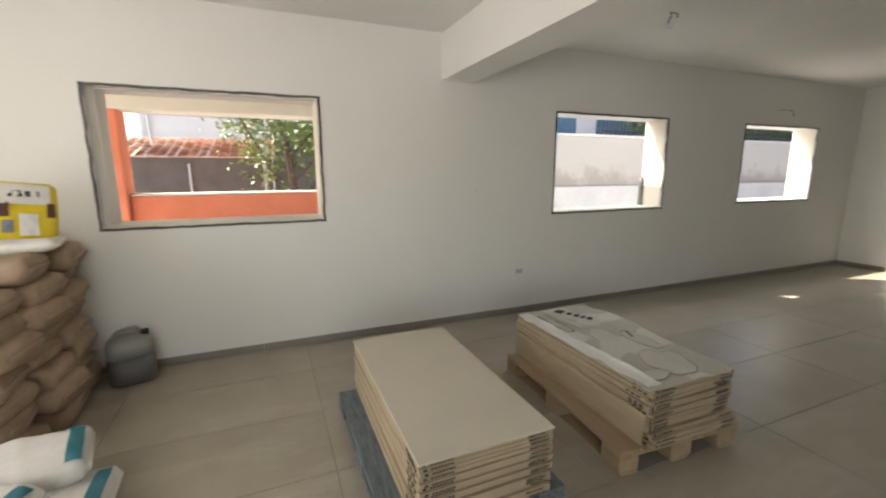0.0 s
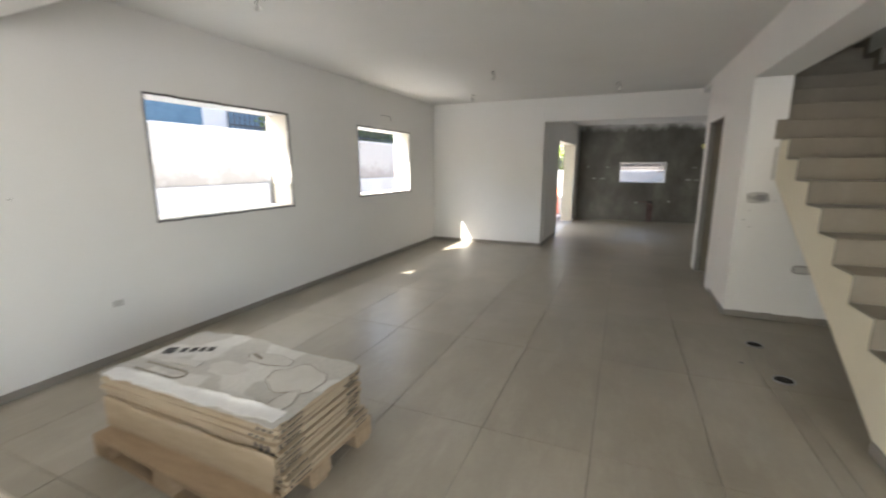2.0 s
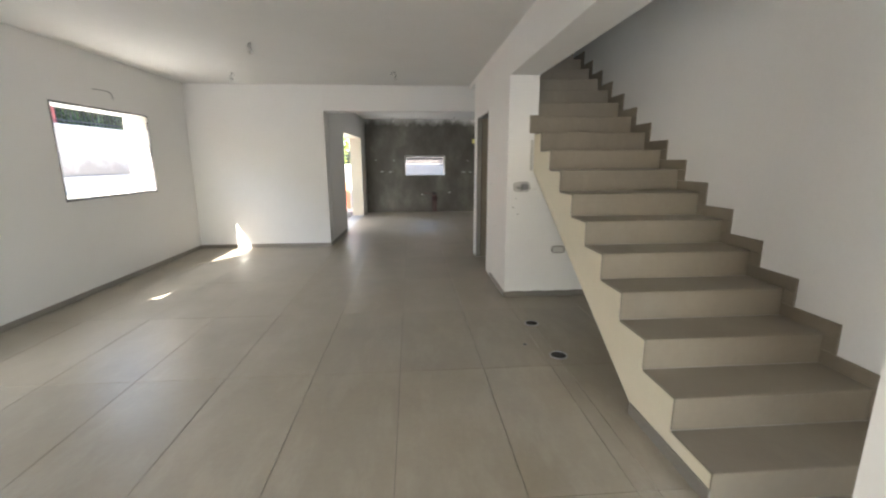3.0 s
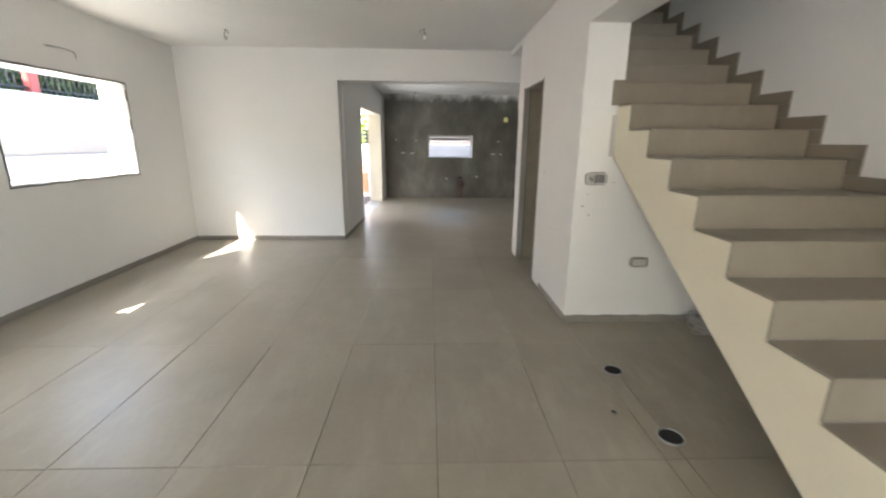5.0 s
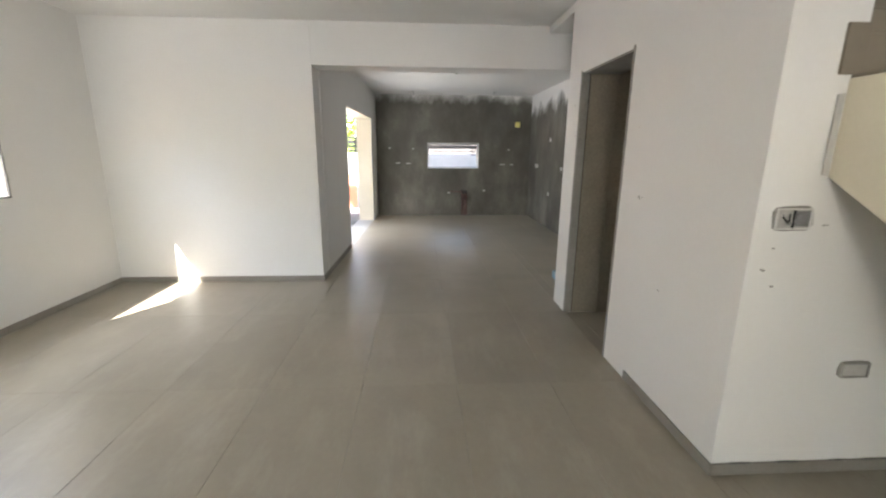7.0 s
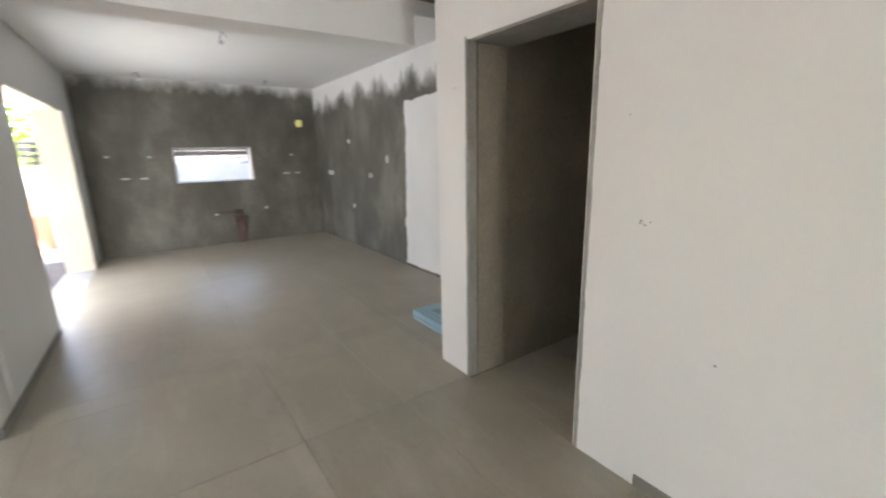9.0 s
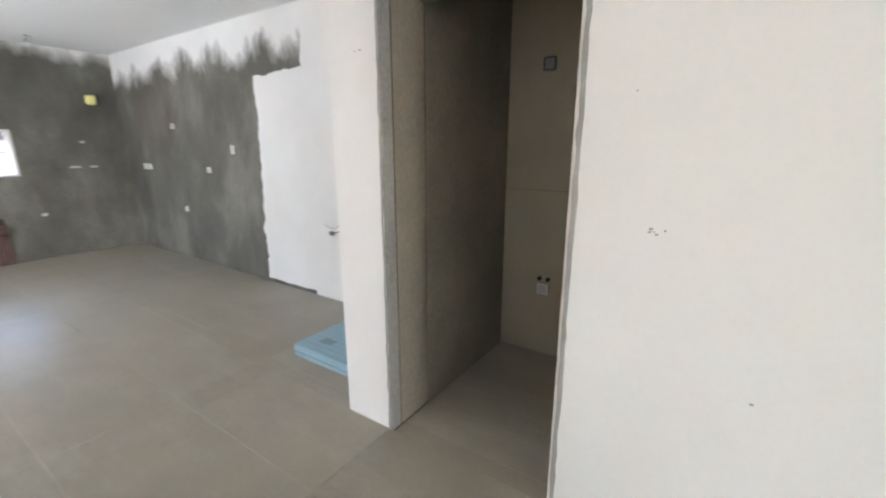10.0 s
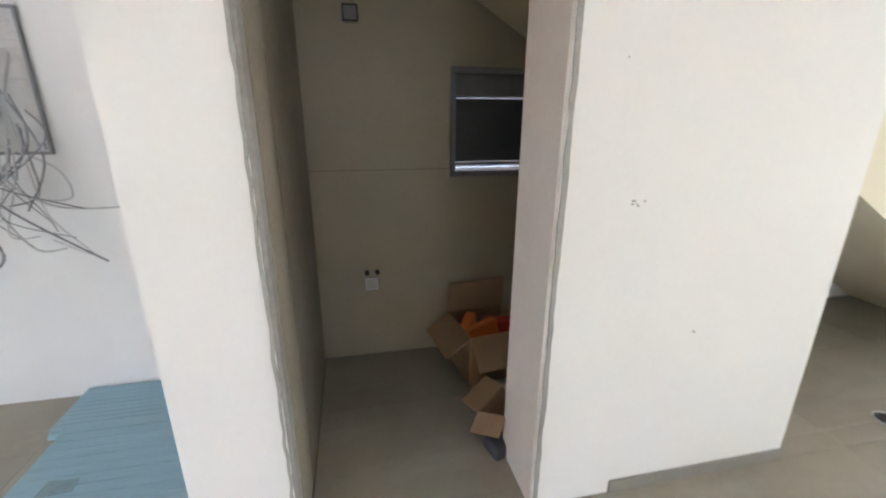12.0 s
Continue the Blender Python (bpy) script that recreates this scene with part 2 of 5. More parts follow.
def stained_wall_material():
    """Whitewashed boundary wall with a damp grey tide mark above its plinth."""
    m, nt, b = material("stained_whitewash", 0.9)
    v = world_place(nt)
    sep = nt.nodes.new("ShaderNodeSeparateXYZ")
    nt.links.new(v, sep.inputs[0])
    big, fine = noise_tex(nt, v, 2.4, 6.0, 0.7), noise_tex(nt, v, 30.0)
    base = ramp(nt, fine, [(0.3, (0.38, 0.35, 0.31)), (0.7, (0.46, 0.425, 0.38))])
    low = calc(nt, "SUBTRACT", 1.62, sep.outputs["Z"])
    dirt = ramp(nt, calc(nt, "MULTIPLY_ADD", big, 1.3, low), [(0.72, (0, 0, 0)), (1.0, (1, 1, 1))])
    nt.links.new(mix(nt, calc(nt, "MULTIPLY", dirt, 0.75), base, (0.27, 0.24, 0.205)), b.inputs["Base Color"])
    bump(nt, b, big, 0.3, 0.01)
    return m


M["stained"] = stained_wall_material()


def roof_tile_material():
    """Weathered terracotta, each barrel tile bleached by its own amount."""
    m, nt, b = material("terracotta_roof_tile", 0.85)
    v = world_place(nt)
    geo = nt.nodes.new("ShaderNodeNewGeometry")
    own = ramp(nt, geo.outputs["Random Per Island"], [(0.0, (0.40, 0.20, 0.14)), (0.6, (0.60, 0.36, 0.27)), (1.0, (0.80, 0.66, 0.57))])
    lime = ramp(nt, noise_tex(nt, v, 13.0, 4.0), [(0.5, (0, 0, 0)), (0.68, (1, 1, 1))])
    nt.links.new(mix(nt, calc(nt, "MULTIPLY", lime, 0.6), own, (0.74, 0.66, 0.58)), b.inputs["Base Color"])
    bump(nt, b, noise_tex(nt, v, 40.0), 0.3, 0.004)
    return m


M["terracotta"] = roof_tile_material()



# ---- mesh helpers ----
def finish(name, bm, mat, parent=None, label="", smooth=False):
    bmesh.ops.recalc_face_normals(bm, faces=bm.faces)
    me = bpy.data.meshes.new(name)
    bm.to_mesh(me)
    bm.free()
    if smooth:
        me.polygons.foreach_set("use_smooth", [True] * len(me.polygons))
    if mat:
        me.materials.append(mat)
    ob = new(name, me)
    if parent:
        ob.parent = parent
    if label:
        ob["label"] = label
    return ob


def part(name, bm, mat, parent, label="", smooth=False):
    return finish(name, bm, mat, parent, label, smooth)


def add_box(bm, lo, hi, m=None, bevel=0.0):
    c = [(a + b) / 2 for a, b in zip(lo, hi)]
    d = [max(abs(b - a), 1e-4) for a, b in zip(lo, hi)]
    geo = bmesh.ops.create_cube(bm, size=1.0, matrix=Matrix.Translation(c) @ Matrix.Diagonal((*d, 1)))
    vs = geo["verts"]
    if bevel:
        es = list({e for v in vs for e in v.link_edges})
        r = bmesh.ops.bevel(bm, geom=es, offset=bevel, segments=1, affect="EDGES")
        vs = list({v for f in r["faces"] for v in f.verts} | {v for v in vs if v.is_valid})
    if m is not None:
        bmesh.ops.transform(bm, matrix=m, verts=vs)
    return vs


def box(lo, hi, bevel=0.0, m=None):
    bm = bmesh.new()
    add_box(bm, lo, hi, m, bevel)
    return bm


def cyl(r, h, base=(0, 0, 0), seg=20, r2=None, m=None):
    bm = bmesh.new()
    mm = Matrix.Translation((base[0], base[1], base[2] + h / 2))
    bmesh.ops.create_cone(bm, cap_ends=True, segments=seg, radius1=r, radius2=r if r2 is None else r2, depth=h, matrix=(m or Matrix()) @ mm)
    return bm


def tube(points, r, seg=6):
    """A round bar along points."""
    bm = bmesh.new()
    pts = [Vector(p) for p in points]
    rings = []
    for i, p in enumerate(pts):
        d = (pts[min(i + 1, len(pts) - 1)] - pts[max(i - 1, 0)]).normalized()
        q = d.to_track_quat("Z", "Y")
        rings.append([bm.verts.new(p + q @ Vector((r * math.cos(2 * math.pi * k / seg), r * math.sin(2 * math.pi * k / seg), 0))) for k in range(seg)])
    for a, b in zip(rings, rings[1:]):
        for k in range(seg):
            bm.faces.new((a[k], a[(k + 1) % seg], b[(k + 1) % seg], b[k]))
    bm.faces.new(rings[0])
    bm.faces.new(rings[-1])
    return bm


def bezier(pts, n=18):
    """Points of a smooth curve that passes near the given ones."""
    out, p = [], [Vector(q) for q in pts]
    p = [p[0]] + p + [p[-1]]
    for i in range(1, len(p) - 2):
        for k in range(n):
            t = k / n
            a, b, c, d = p[i - 1], p[i], p[i + 1], p[i + 2]
            out.append(0.5 * ((2 * b) + (c - a) * t + (2 * a - 5 * b + 4 * c - d) * t * t + (3 * b - a - 3 * c + d) * t ** 3))
    return out + [p[-1]]


def structure(ob, label="", category=""):
    return tagged(ob, label, category, kind="structure")


def wall(name, axis, c0, c1, u0, u1, z0, z1, mat, holes=(), label="", category="wall"):
    """A wall of thickness c0..c1 along axis ('x' or 'y'), from u0 to u1, with holes (u, u, z, z) right through."""
    us = sorted({u0, u1, *(h[0] for h in holes), *(h[1] for h in holes)})
    zs = sorted({z0, z1, *(h[2] for h in holes), *(h[3] for h in holes)})
    solid = lambda i, j: 0 <= i < len(us) - 1 and 0 <= j < len(zs) - 1 and not any(h[0] <= (us[i] + us[i + 1]) / 2 <= h[1] and h[2] <= (zs[j] + zs[j + 1]) / 2 <= h[3] for h in holes)
    at = (lambda u, c, z: (u, c, z)) if axis == "x" else (lambda u, c, z: (c, u, z))
    bm = bmesh.new()
    quad = lambda *ps: bm.faces.new([bm.verts.new(at(*p)) for p in ps])
    for i in range(len(us) - 1):
        for j in range(len(zs) - 1):
            if not solid(i, j):
                continue
            a, b, lo, hi = us[i], us[i + 1], zs[j], zs[j + 1]
            for c in (c0, c1):
                quad((a, c, lo), (b, c, lo), (b, c, hi), (a, c, hi))
            if not solid(i - 1, j):
                quad((a, c0, lo), (a, c1, lo), (a, c1, hi), (a, c0, hi))
            if not solid(i + 1, j):
                quad((b, c0, lo), (b, c1, lo), (b, c1, hi), (b, c0, hi))
            if not solid(i, j - 1):
                quad((a, c0, lo), (a, c1, lo), (b, c1, lo), (b, c0, lo))
            if not solid(i, j + 1):
                quad((a, c0, hi), (a, c1, hi), (b, c1, hi), (b, c0, hi))
    bmesh.ops.remove_doubles(bm, verts=bm.verts, dist=1e-5)
    return structure(finish(name, bm, mat), label, category)


# ---- the plan ----
NY, NT = 3.888, 0.30            # inner face and thickness of the window wall
EX = 8.65                       # wall between living room and kitchen
KX = 13.52                      # far kitchen wall
PY = 1.69                       # passage and kitchen side wall
BX, BY = 5.62, -0.73            # corner of the closet block
SY, CY, KY = -2.06, -1.957, -1.85   # back walls: stairs, closet, kitchen
CEIL, KCEIL, UP = 2.69, 2.60, 5.2
WX = -2.3                       # end wall behind the sacks
W1, W2, W3 = (-0.885, 0.645, 1.095, 2.072), (3.018, 4.597, 1.055, 2.076), (6.0, 7.588, 1.072, 2.069)

structure(finish("floor", box((WX - 0.3, -2.4, -0.2), (KX + 0.3, NY + NT, -0.008)), M["grout"]), "grey screed under the porcelain floor tiles", "floor")
wall("wall_north", "x", NY, NY + NT, WX - 0.3, EX + 0.3, -0.2, 3.0, M["white"], [W1, W2, W3], "white painted wall with three rough window openings")
# Unseen closing wall; its opening is added to let light in.
wall("wall_west", "y", WX - 0.3, WX, -2.4, NY, -0.2, 3.0, M["white"], [(1.2, 2.8, 0.15, 2.35)], "unseen white end wall with an added opening for light")
wall("wall_east", "y", EX, EX + 0.3, PY + 0.002, NY, -0.2, CEIL, M["white"], [], "white painted wall beside the kitchen passage")
wall("lintel_kitchen", "y", EX, EX + 0.3, BY - 0.3, PY, 2.28, CEIL, M["white"], [], "white painted beam over the kitchen passage", "beam")
DOOR_N = (10.35, 12.85, -0.01, 2.06)
wall("wall_passage", "x", PY, PY + 0.3, EX + 0.29, KX + 0.3, -0.2, 3.0, M["white"], [DOOR_N], "white wall with an open garden doorway")
KW = (-0.716, 0.43, 1.05, 1.604)
wall("wall_kitchen_east", "y", KX, KX + 0.3, -2.4, PY - 0.15, -0.2, 3.0, M["kitchen_east"], [KW], "raw grey plaster wall with a wide low window")
wall("wall_kitchen_south", "x", -2.4, KY, 7.94, KX, -0.2, 3.0, M["kitchen_south"], [], "half painted plaster wall with chased sockets")
CW = (6.2, 6.838, 1.104, 1.688)
back_wall = wall("wall_closet_south", "x", SY + 0.001, CY, BX + 0.12, 7.633, -0.2, 3.0, M["dark_tile"], [CW], "taupe closet back wall with a small window")
bm = bmesh.new()
bm.from_mesh(back_wall.data)
bmesh.ops.bisect_plane(bm, geom=[*bm.verts, *bm.edges, *bm.faces], plane_co=(5.62, 0, 1.37), plane_no=(-0.6, 0, 1), clear_outer=True)
bm.to_mesh(back_wall.data)
bm.free()
# The wide hole lies out of view, added for light.
wall("wall_south", "x", -2.4, SY, WX, 7.94, -0.2, UP, M["white"], [(-1.8, 1.0, 0.15, 2.35), CW], "white painted wall beside the stairs")
CD = (6.782, 7.633, -0.01, 2.08)
wall("wall_upper_side", "x", BY - 0.30, BY, BX, 9.6, 3.0, UP, M["white"], [], "white wall of the upper stairwell")
wall("wall_closet_front", "x", BY - 0.30, BY, BX, 7.633, -0.2, 3.0, M["white"], [CD], "white closet wall with a bare doorway")
structure(finish("stair_side_fill", box((7.633, BY - 0.30, 2.62), (9.6, BY - 0.001, 3.0)), M["white"]), "white wall over the closet pier", "wall")
wall("wall_closet_side", "y", 7.633, 7.94, SY, BY, -0.2, 2.62, M["white"], [], "white pier between closet and kitchen")
wall("closet_lining", "y", 7.615, 7.632, CY, BY - 0.302, -0.008, CEIL - 0.02, M["lining"], [], "raw grey plaster lining in the closet")
wall("wall_closet_west", "y", BX, BX + 0.12, CY - 0.05, BY - 0.30, -0.2, 1.38, M["white"], [], "white wall under the stairs with chased boxes")
bm = box((WX, BY - 0.30, 2.30), (BX, BY, CEIL))
structure(finish("beam_stairs", bm, M["white"]), "white painted beam along the stair opening", "beam")
structure(finish("beam_cross", box((1.74, BY, 2.30), (2.06, NY, CEIL)), M["white"]), "white painted beam across the room", "beam")
structure(finish("pillar_stairs", box((1.70, BY - 0.30, -0.2), (2.03, BY - 0.002, 2.30)), M["white"]), "white painted pillar at the foot of the stairs", "pillar")
structure(finish("ceiling", box((WX, BY - 0.30, CEIL), (EX + 0.3, NY, 3.0)), M["ceiling"]), "white painted living room ceiling", "ceiling")
structure(finish("ceiling_kitchen", box((EX + 0.3, KY, KCEIL), (KX, PY, 3.0)), M["ceiling"]), "white painted kitchen ceiling", "ceiling")
structure(finish("ceiling_entry", box((WX, SY, CEIL), (1.9, BY - 0.30, 3.0)), M["ceiling"]), "white painted ceiling beside the stairs", "ceiling")
# Unseen wall; its opening is added to light the stairs from above.
wall("wall_upper_west", "y", 1.9, 2.1, SY, BY - 0.3, 3.0, UP, M["white"], [(-1.9, -1.1, 3.6, 4.8)], "white wall of the upper stairwell")
wall("wall_upper_north", "x", BY - 0.30, BY, 1.9, BX, 3.0, UP, M["white"], [], "white wall of the upper stairwell")
wall("wall_upper_south", "x", -2.4, SY, 7.94, 9.8, 3.0, UP, M["white"], [], "white wall beside the upper landing")
wall("wall_upper_east", "y", 9.6, 9.8, SY, BY, 2.8, UP, M["white"], [], "white end wall of the upper landing")
# Added slab out of view, stops sun from lighting the stair risers.
structure(finish("sun_block_west", box((-4.6, -1.2, 2.5), (WX - 0.302, 5.4, 2.65)), M["canopy"]), "unseen slab that keeps sun out of the added opening", "eaves")
# Added slab out of view, stops a sun patch in the stairwell.
structure(finish("sun_block_upper", box((-0.6, -2.4, 4.9), (1.9, 1.2, 5.05)), M["canopy"]), "unseen slab that keeps sun out of the stairwell opening", "eaves")
structure(finish("ceiling_upper", box((1.9, -2.4, UP), (9.8, BY, UP + 0.2)), M["ceiling"]), "white ceiling over the stairwell", "ceiling")
structure(finish("floor_upper", box((7.48, SY, 2.72), (9.6, BY - 0.31, 2.98)), M["stair_tile"]), "taupe tiled upper landing", "floor")

# skirting, split where it stops
def skirting(lo, hi):
    return structure(finish("baseboard", box(lo, hi, 0.003), M["skirt"]), "grey porcelain skirting along the wall", "baseboard")


x = WX
while x < EX - 0.02:
    x2 = min(x + 1.2, EX)
    skirting((x + 0.001, NY - 0.011, 0.0), (x2 - 0.001, NY - 0.0005, 0.062))
    x = x2
skirting((EX - 0.011, PY, 0.0), (EX - 0.0005, NY - 0.012, 0.062))
SKEW = Matrix.Translation((EX, PY, 0)) @ pose(0, 0, 0, 0, 0, -1.65) @ Matrix.Translation((-EX, -PY, 0))
bpy.data.objects["wall_passage"].matrix_world = SKEW
skirting((EX - 0.011, PY - 0.011, 0.0), (10.3, PY - 0.0005, 0.062)).matrix_world = SKEW
skirting((BX - 0.011, BY + 0.0005, 0.0), (6.46, BY + 0.011, 0.062))
skirting((BX - 0.011, CY - 0.05, 0.0), (BX - 0.0005, BY, 0.062))

# window openings: charred-looking edge strips and sills
def window_edge(name, w, inner):
    root = structure(new(name), "rough window opening with a dark primed edge", "window")
    a, b, lo, hi = w
    s = 0.018
    for q0, q1 in (((a - s, lo - s), (b + s, lo)), ((a - s, hi), (b + s, hi + s)), ((a - s, lo), (a, hi)), ((b, lo), (b + s, hi))):
        bm = bmesh.new()
        add_box(bm, (q0[0], NY - 0.004, q0[1]), (q1[0], NY + 0.01, q1[1]))
        bmesh.ops.subdivide_edges(bm, edges=[e for e in bm.edges if e.calc_length() > 0.3], cuts=24)
        for v in bm.verts:
            n = noise.noise(v.co * 9)
            v.co.x += 0.007 * n
            v.co.z += 0.007 * noise.noise(v.co * 11 + Vector((5, 1, 2)))
        part("edge_strip", bm, M["edge"], root)
    if inner:
        for q0, q1 in (((a + 0.001, lo + 0.001), (b - 0.001, lo + 0.022)), ((a + 0.001, hi - 0.014), (b - 0.001, hi - 0.001)), ((a + 0.001, lo + 0.022), (a + 0.05, hi - 0.014)), ((b - 0.010, lo + 0.022), (b - 0.001, hi - 0.014))):
            part("window_frame", box((q0[0], NY + 0.06, q0[1]), (q1[0], NY + NT - 0.02, q1[1]), 0.004), M["frame_white"], root)
    part("window_sill", box((a + 0.002, NY + 0.02, lo), (b - 0.002, NY + NT + 0.03, lo + 0.012), 0.003), M["canopy"], root)
    part("window_lining", box((b - 0.012, NY + 0.012, lo + 0.013), (b - 0.001, NY + NT, hi - 0.001)), M["canopy"], root)


window_edge("window_1", W1, True)
window_edge("window_2", W2, False)
# Added dark strip, standing in for shade at the lower jamb's outer edge.
part("jamb_shade_strip", box((W2[1] - 0.05, NY + NT - 0.03, W2[2] + 0.013), (W2[1] - 0.013, NY + NT + 0.01, W2[2] + 0.36), 0.003), M["alu"], bpy.data.objects["window_2"], "added dark strip for the shade on the lower jamb")
window_edge("window_3", W3, False)

# kitchen window and closet window
root = structure(new("window_4"), "wide low kitchen window with a dark sliding shutter rail", "window")
y0, y1, z0, z1 = KW
for lo, hi in (((KX + 0.06, y0, z0), (KX + 0.28, y1, z0 + 0.02)), ((KX + 0.06, y0, z1 - 0.02), (KX + 0.28, y1, z1)), ((KX + 0.06, y0, z0 + 0.02), (KX + 0.28, y0 + 0.025, z1 - 0.02)), ((KX + 0.06, y1 - 0.025, z0 + 0.02), (KX + 0.28, y1, z1 - 0.02))):
    part("window_frame", box(lo, hi, 0.004), M["plastic"], root)
for k in range(4):
    part("shutter_slat", box((KX + 0.20, y0 + 0.026, 1.475 + k * 0.028), (KX + 0.225, y1 - 0.026, 1.475 + k * 0.028 + 0.019), 0.002), M["shutter"], root, "dark horizontal shutter slat")
for k in range(5):
    part("side_slat", box((KX + 0.23, y0 + 0.03, 1.33 + k * 0.03), (KX + 0.25, y0 + 0.16, 1.33 + k * 0.03 + 0.014), 0.002), M["shutter"], root, "short dark shutter slat")
root = structure(new("window_5"), "small closet window with a grey aluminium frame and lowered panel", "window")
a, b, z0, z1 = CW
fy0, fy1 = CY - 0.10, CY + 0.015
for lo, hi in (((a, fy0, z0), (b, fy1, z0 + 0.03)), ((a, fy0, z1 - 0.03), (b, fy1, z1)), ((a, fy0, z0 + 0.03), (a + 0.03, fy1, z1 - 0.03)), ((b - 0.03, fy0, z0 + 0.03), (b, fy1, z1 - 0.03))):
    part("window_frame", box(lo, hi, 0.004), M["alu"], root)
part("sash", box((a + 0.03, fy0 + 0.03, z0 + 0.08), (b - 0.03, fy0 + 0.05, z1 - 0.16)), M["shutter"], root, "dark blue-grey closed panel")
part("shutter_box", box((a + 0.03, fy0 + 0.02, z1 - 0.15), (b - 0.03, fy0 + 0.07, z1 - 0.03), 0.006), M["alu"], root, "grey roller box")
part("rail", box((a + 0.03, fy0 + 0.02, z0 + 0.06), (b - 0.03, fy0 + 0.06, z0 + 0.075), 0.002), M["metal"], root, "bright metal rail")

M["edge_soft"] = mottled("dusty_joint_filler", (0.22, 0.195, 0.155), (0.28, 0.25, 0.20), 9, 60, 0.8, 0.2)
# bare closet doorway: primed jamb strips with a groove
root = structure(new("door_1"), "bare doorway with grey primed jambs", "door")
d0, d1, _, dz = CD
part("jamb", box((d1 - 0.014, BY - 0.06, 0.0), (d1 - 0.001, BY + 0.003, dz)), M["raw"], root)
part("jamb", box((d1 - 0.016, BY - 0.30, 0.0), (d1 - 0.001, BY - 0.068, dz)), M["lining"], root)
part("jamb", box((d0 + 0.001, BY - 0.30, 0.0), (d0 + 0.012, BY - 0.004, dz)), M["frame_white"], root)
part("groove", box((d1 - 0.006, BY - 0.068, 0.0), (d1 - 0.001, BY - 0.060, dz)), M["hole"], root)
part("head", box((d0 + 0.012, BY - 0.30, dz - 0.015), (d1 - 0.035, BY - 0.004, dz - 0.001)), M["raw"], root)
for xx, s in ((d0, -1), (d1, 1)):
    bm = bmesh.new()
    wide = 0.010 if s > 0 else 0.017
    add_box(bm, (min(xx, xx + s * wide), BY + 0.0008, 0.0), (max(xx, xx + s * wide), BY + 0.006, dz + 0.015))
    bmesh.ops.subdivide_edges(bm, edges=[e for e in bm.edges if e.calc_length() > 0.5], cuts=40)
    for v in bm.verts:
        v.co.x += 0.006 * noise.noise(v.co * 14) + 0.005 * noise.noise(v.co * 40)
    part("ragged_edge", bm, M["raw_pale"], root)

part("plaster_joint", box((BX + 0.13, CY + 0.0005, 1.147), (7.614, CY + 0.003, 1.152)), M["edge_soft"], bpy.data.objects["wall_closet_south"])
# passage door threshold
root = structure(new("door_2"), "open garden doorway with cream reveals", "door")
root.matrix_world = SKEW
part("reveal", box((DOOR_N[1] - 0.012, PY + 0.004, 0.0), (DOOR_N[1] - 0.001, PY + 0.298, 2.058)), M["cream"], root)
part("head", box((DOOR_N[0], PY + 0.004, 2.045), (DOOR_N[1] - 0.013, PY + 0.298, 2.058)), M["cream"], root)
part("threshold", box((DOOR_N[0], PY + 0.002, -0.01), (DOOR_N[1] - 0.013, PY + 0.32, 0.002)), M["concrete"], root)

# ---- stairs ----
RUN, RISE, X1, Z1 = 0.2953, 0.1764, 2.757, 0.154
STEPS = 16
SN = -1.0                       # open side of the flight
stairs = structure(new("stairs"), "taupe tiled staircase with a cream plastered open side", "stairs")
nose = lambda k: X1 + RUN * k
top_z = lambda k: Z1 + RISE * k
soffit = lambda q: 1.352 + 0.6 * (q - 5.62)
bm = bmesh.new()
prof = [(nose(0), 0.0)]
for k in range(STEPS):
    prof += [(nose(k), top_z(k) - 0.012), (nose(k + 1), top_z(k) - 0.012)]
xe = nose(STEPS)
prof += [(xe, soffit(xe)), (3.32, 0.0)]
for q in (SN, SY):
    bm.faces.new([bm.verts.new((px, q, pz)) for px, pz in prof])
bm.verts.ensure_lookup_table()
n = len(prof)
for i in range(n):
    j = (i + 1) % n
    bm.faces.new((bm.verts[i], bm.verts[j], bm.verts[n + j], bm.verts[n + i]))
part("flight", bm, M["cream"], stairs, "cream plastered stair body")
part("skirting", box((2.74, SN - 0.0005, 0.0), (3.42, SN + 0.011, 0.075), 0.003), M["skirt"], stairs)
for k in range(STEPS):
    back = SN - 0.002 if nose(k) < BX else BY - 0.302
    part("riser", box((nose(k) - 0.010, SY, (top_z(k - 1) if k else 0.0)), (nose(k), back, top_z(k) - 0.012), 0.002), M["stair_tile"], stairs)
    part("tread", box((nose(k) - 0.014, SY, top_z(k) - 0.012), (nose(k + 1) - 0.010, back, top_z(k)), 0.003), M["stair_tile"], stairs)
    part("step_skirting", box((nose(k) - 0.10, SY + 0.0005, top_z(k) + 0.001), (nose(k + 1) - 0.012, SY + 0.011, top_z(k) + 0.085), 0.003), M["stair_tile"], stairs)
    part("step_skirting", box((nose(k) - 0.10, SY + 0.0005, top_z(k - 1) + 0.086 if k else 0.0), (nose(k) - 0.011, SY + 0.011, top_z(k)), 0.002), M["stair_tile"], stairs)

for k in range(STEPS - 1):
    back = SN - 0.004 if nose(k + 1) < BX else BY - 0.304
    part("grout_line", box((nose(k + 1) - 0.0135, SY + 0.012, top_z(k) - 0.001), (nose(k + 1) - 0.0101, back, top_z(k) + 0.002)), M["raw_pale"], stairs, "pale grout in the step joint")
part("end_skirting", box((BX - 0.012, BY - 0.302, top_z(9)), (BX - 0.0005, BY - 0.215, top_z(9) + 0.176), 0.002), M["stair_tile"], stairs)

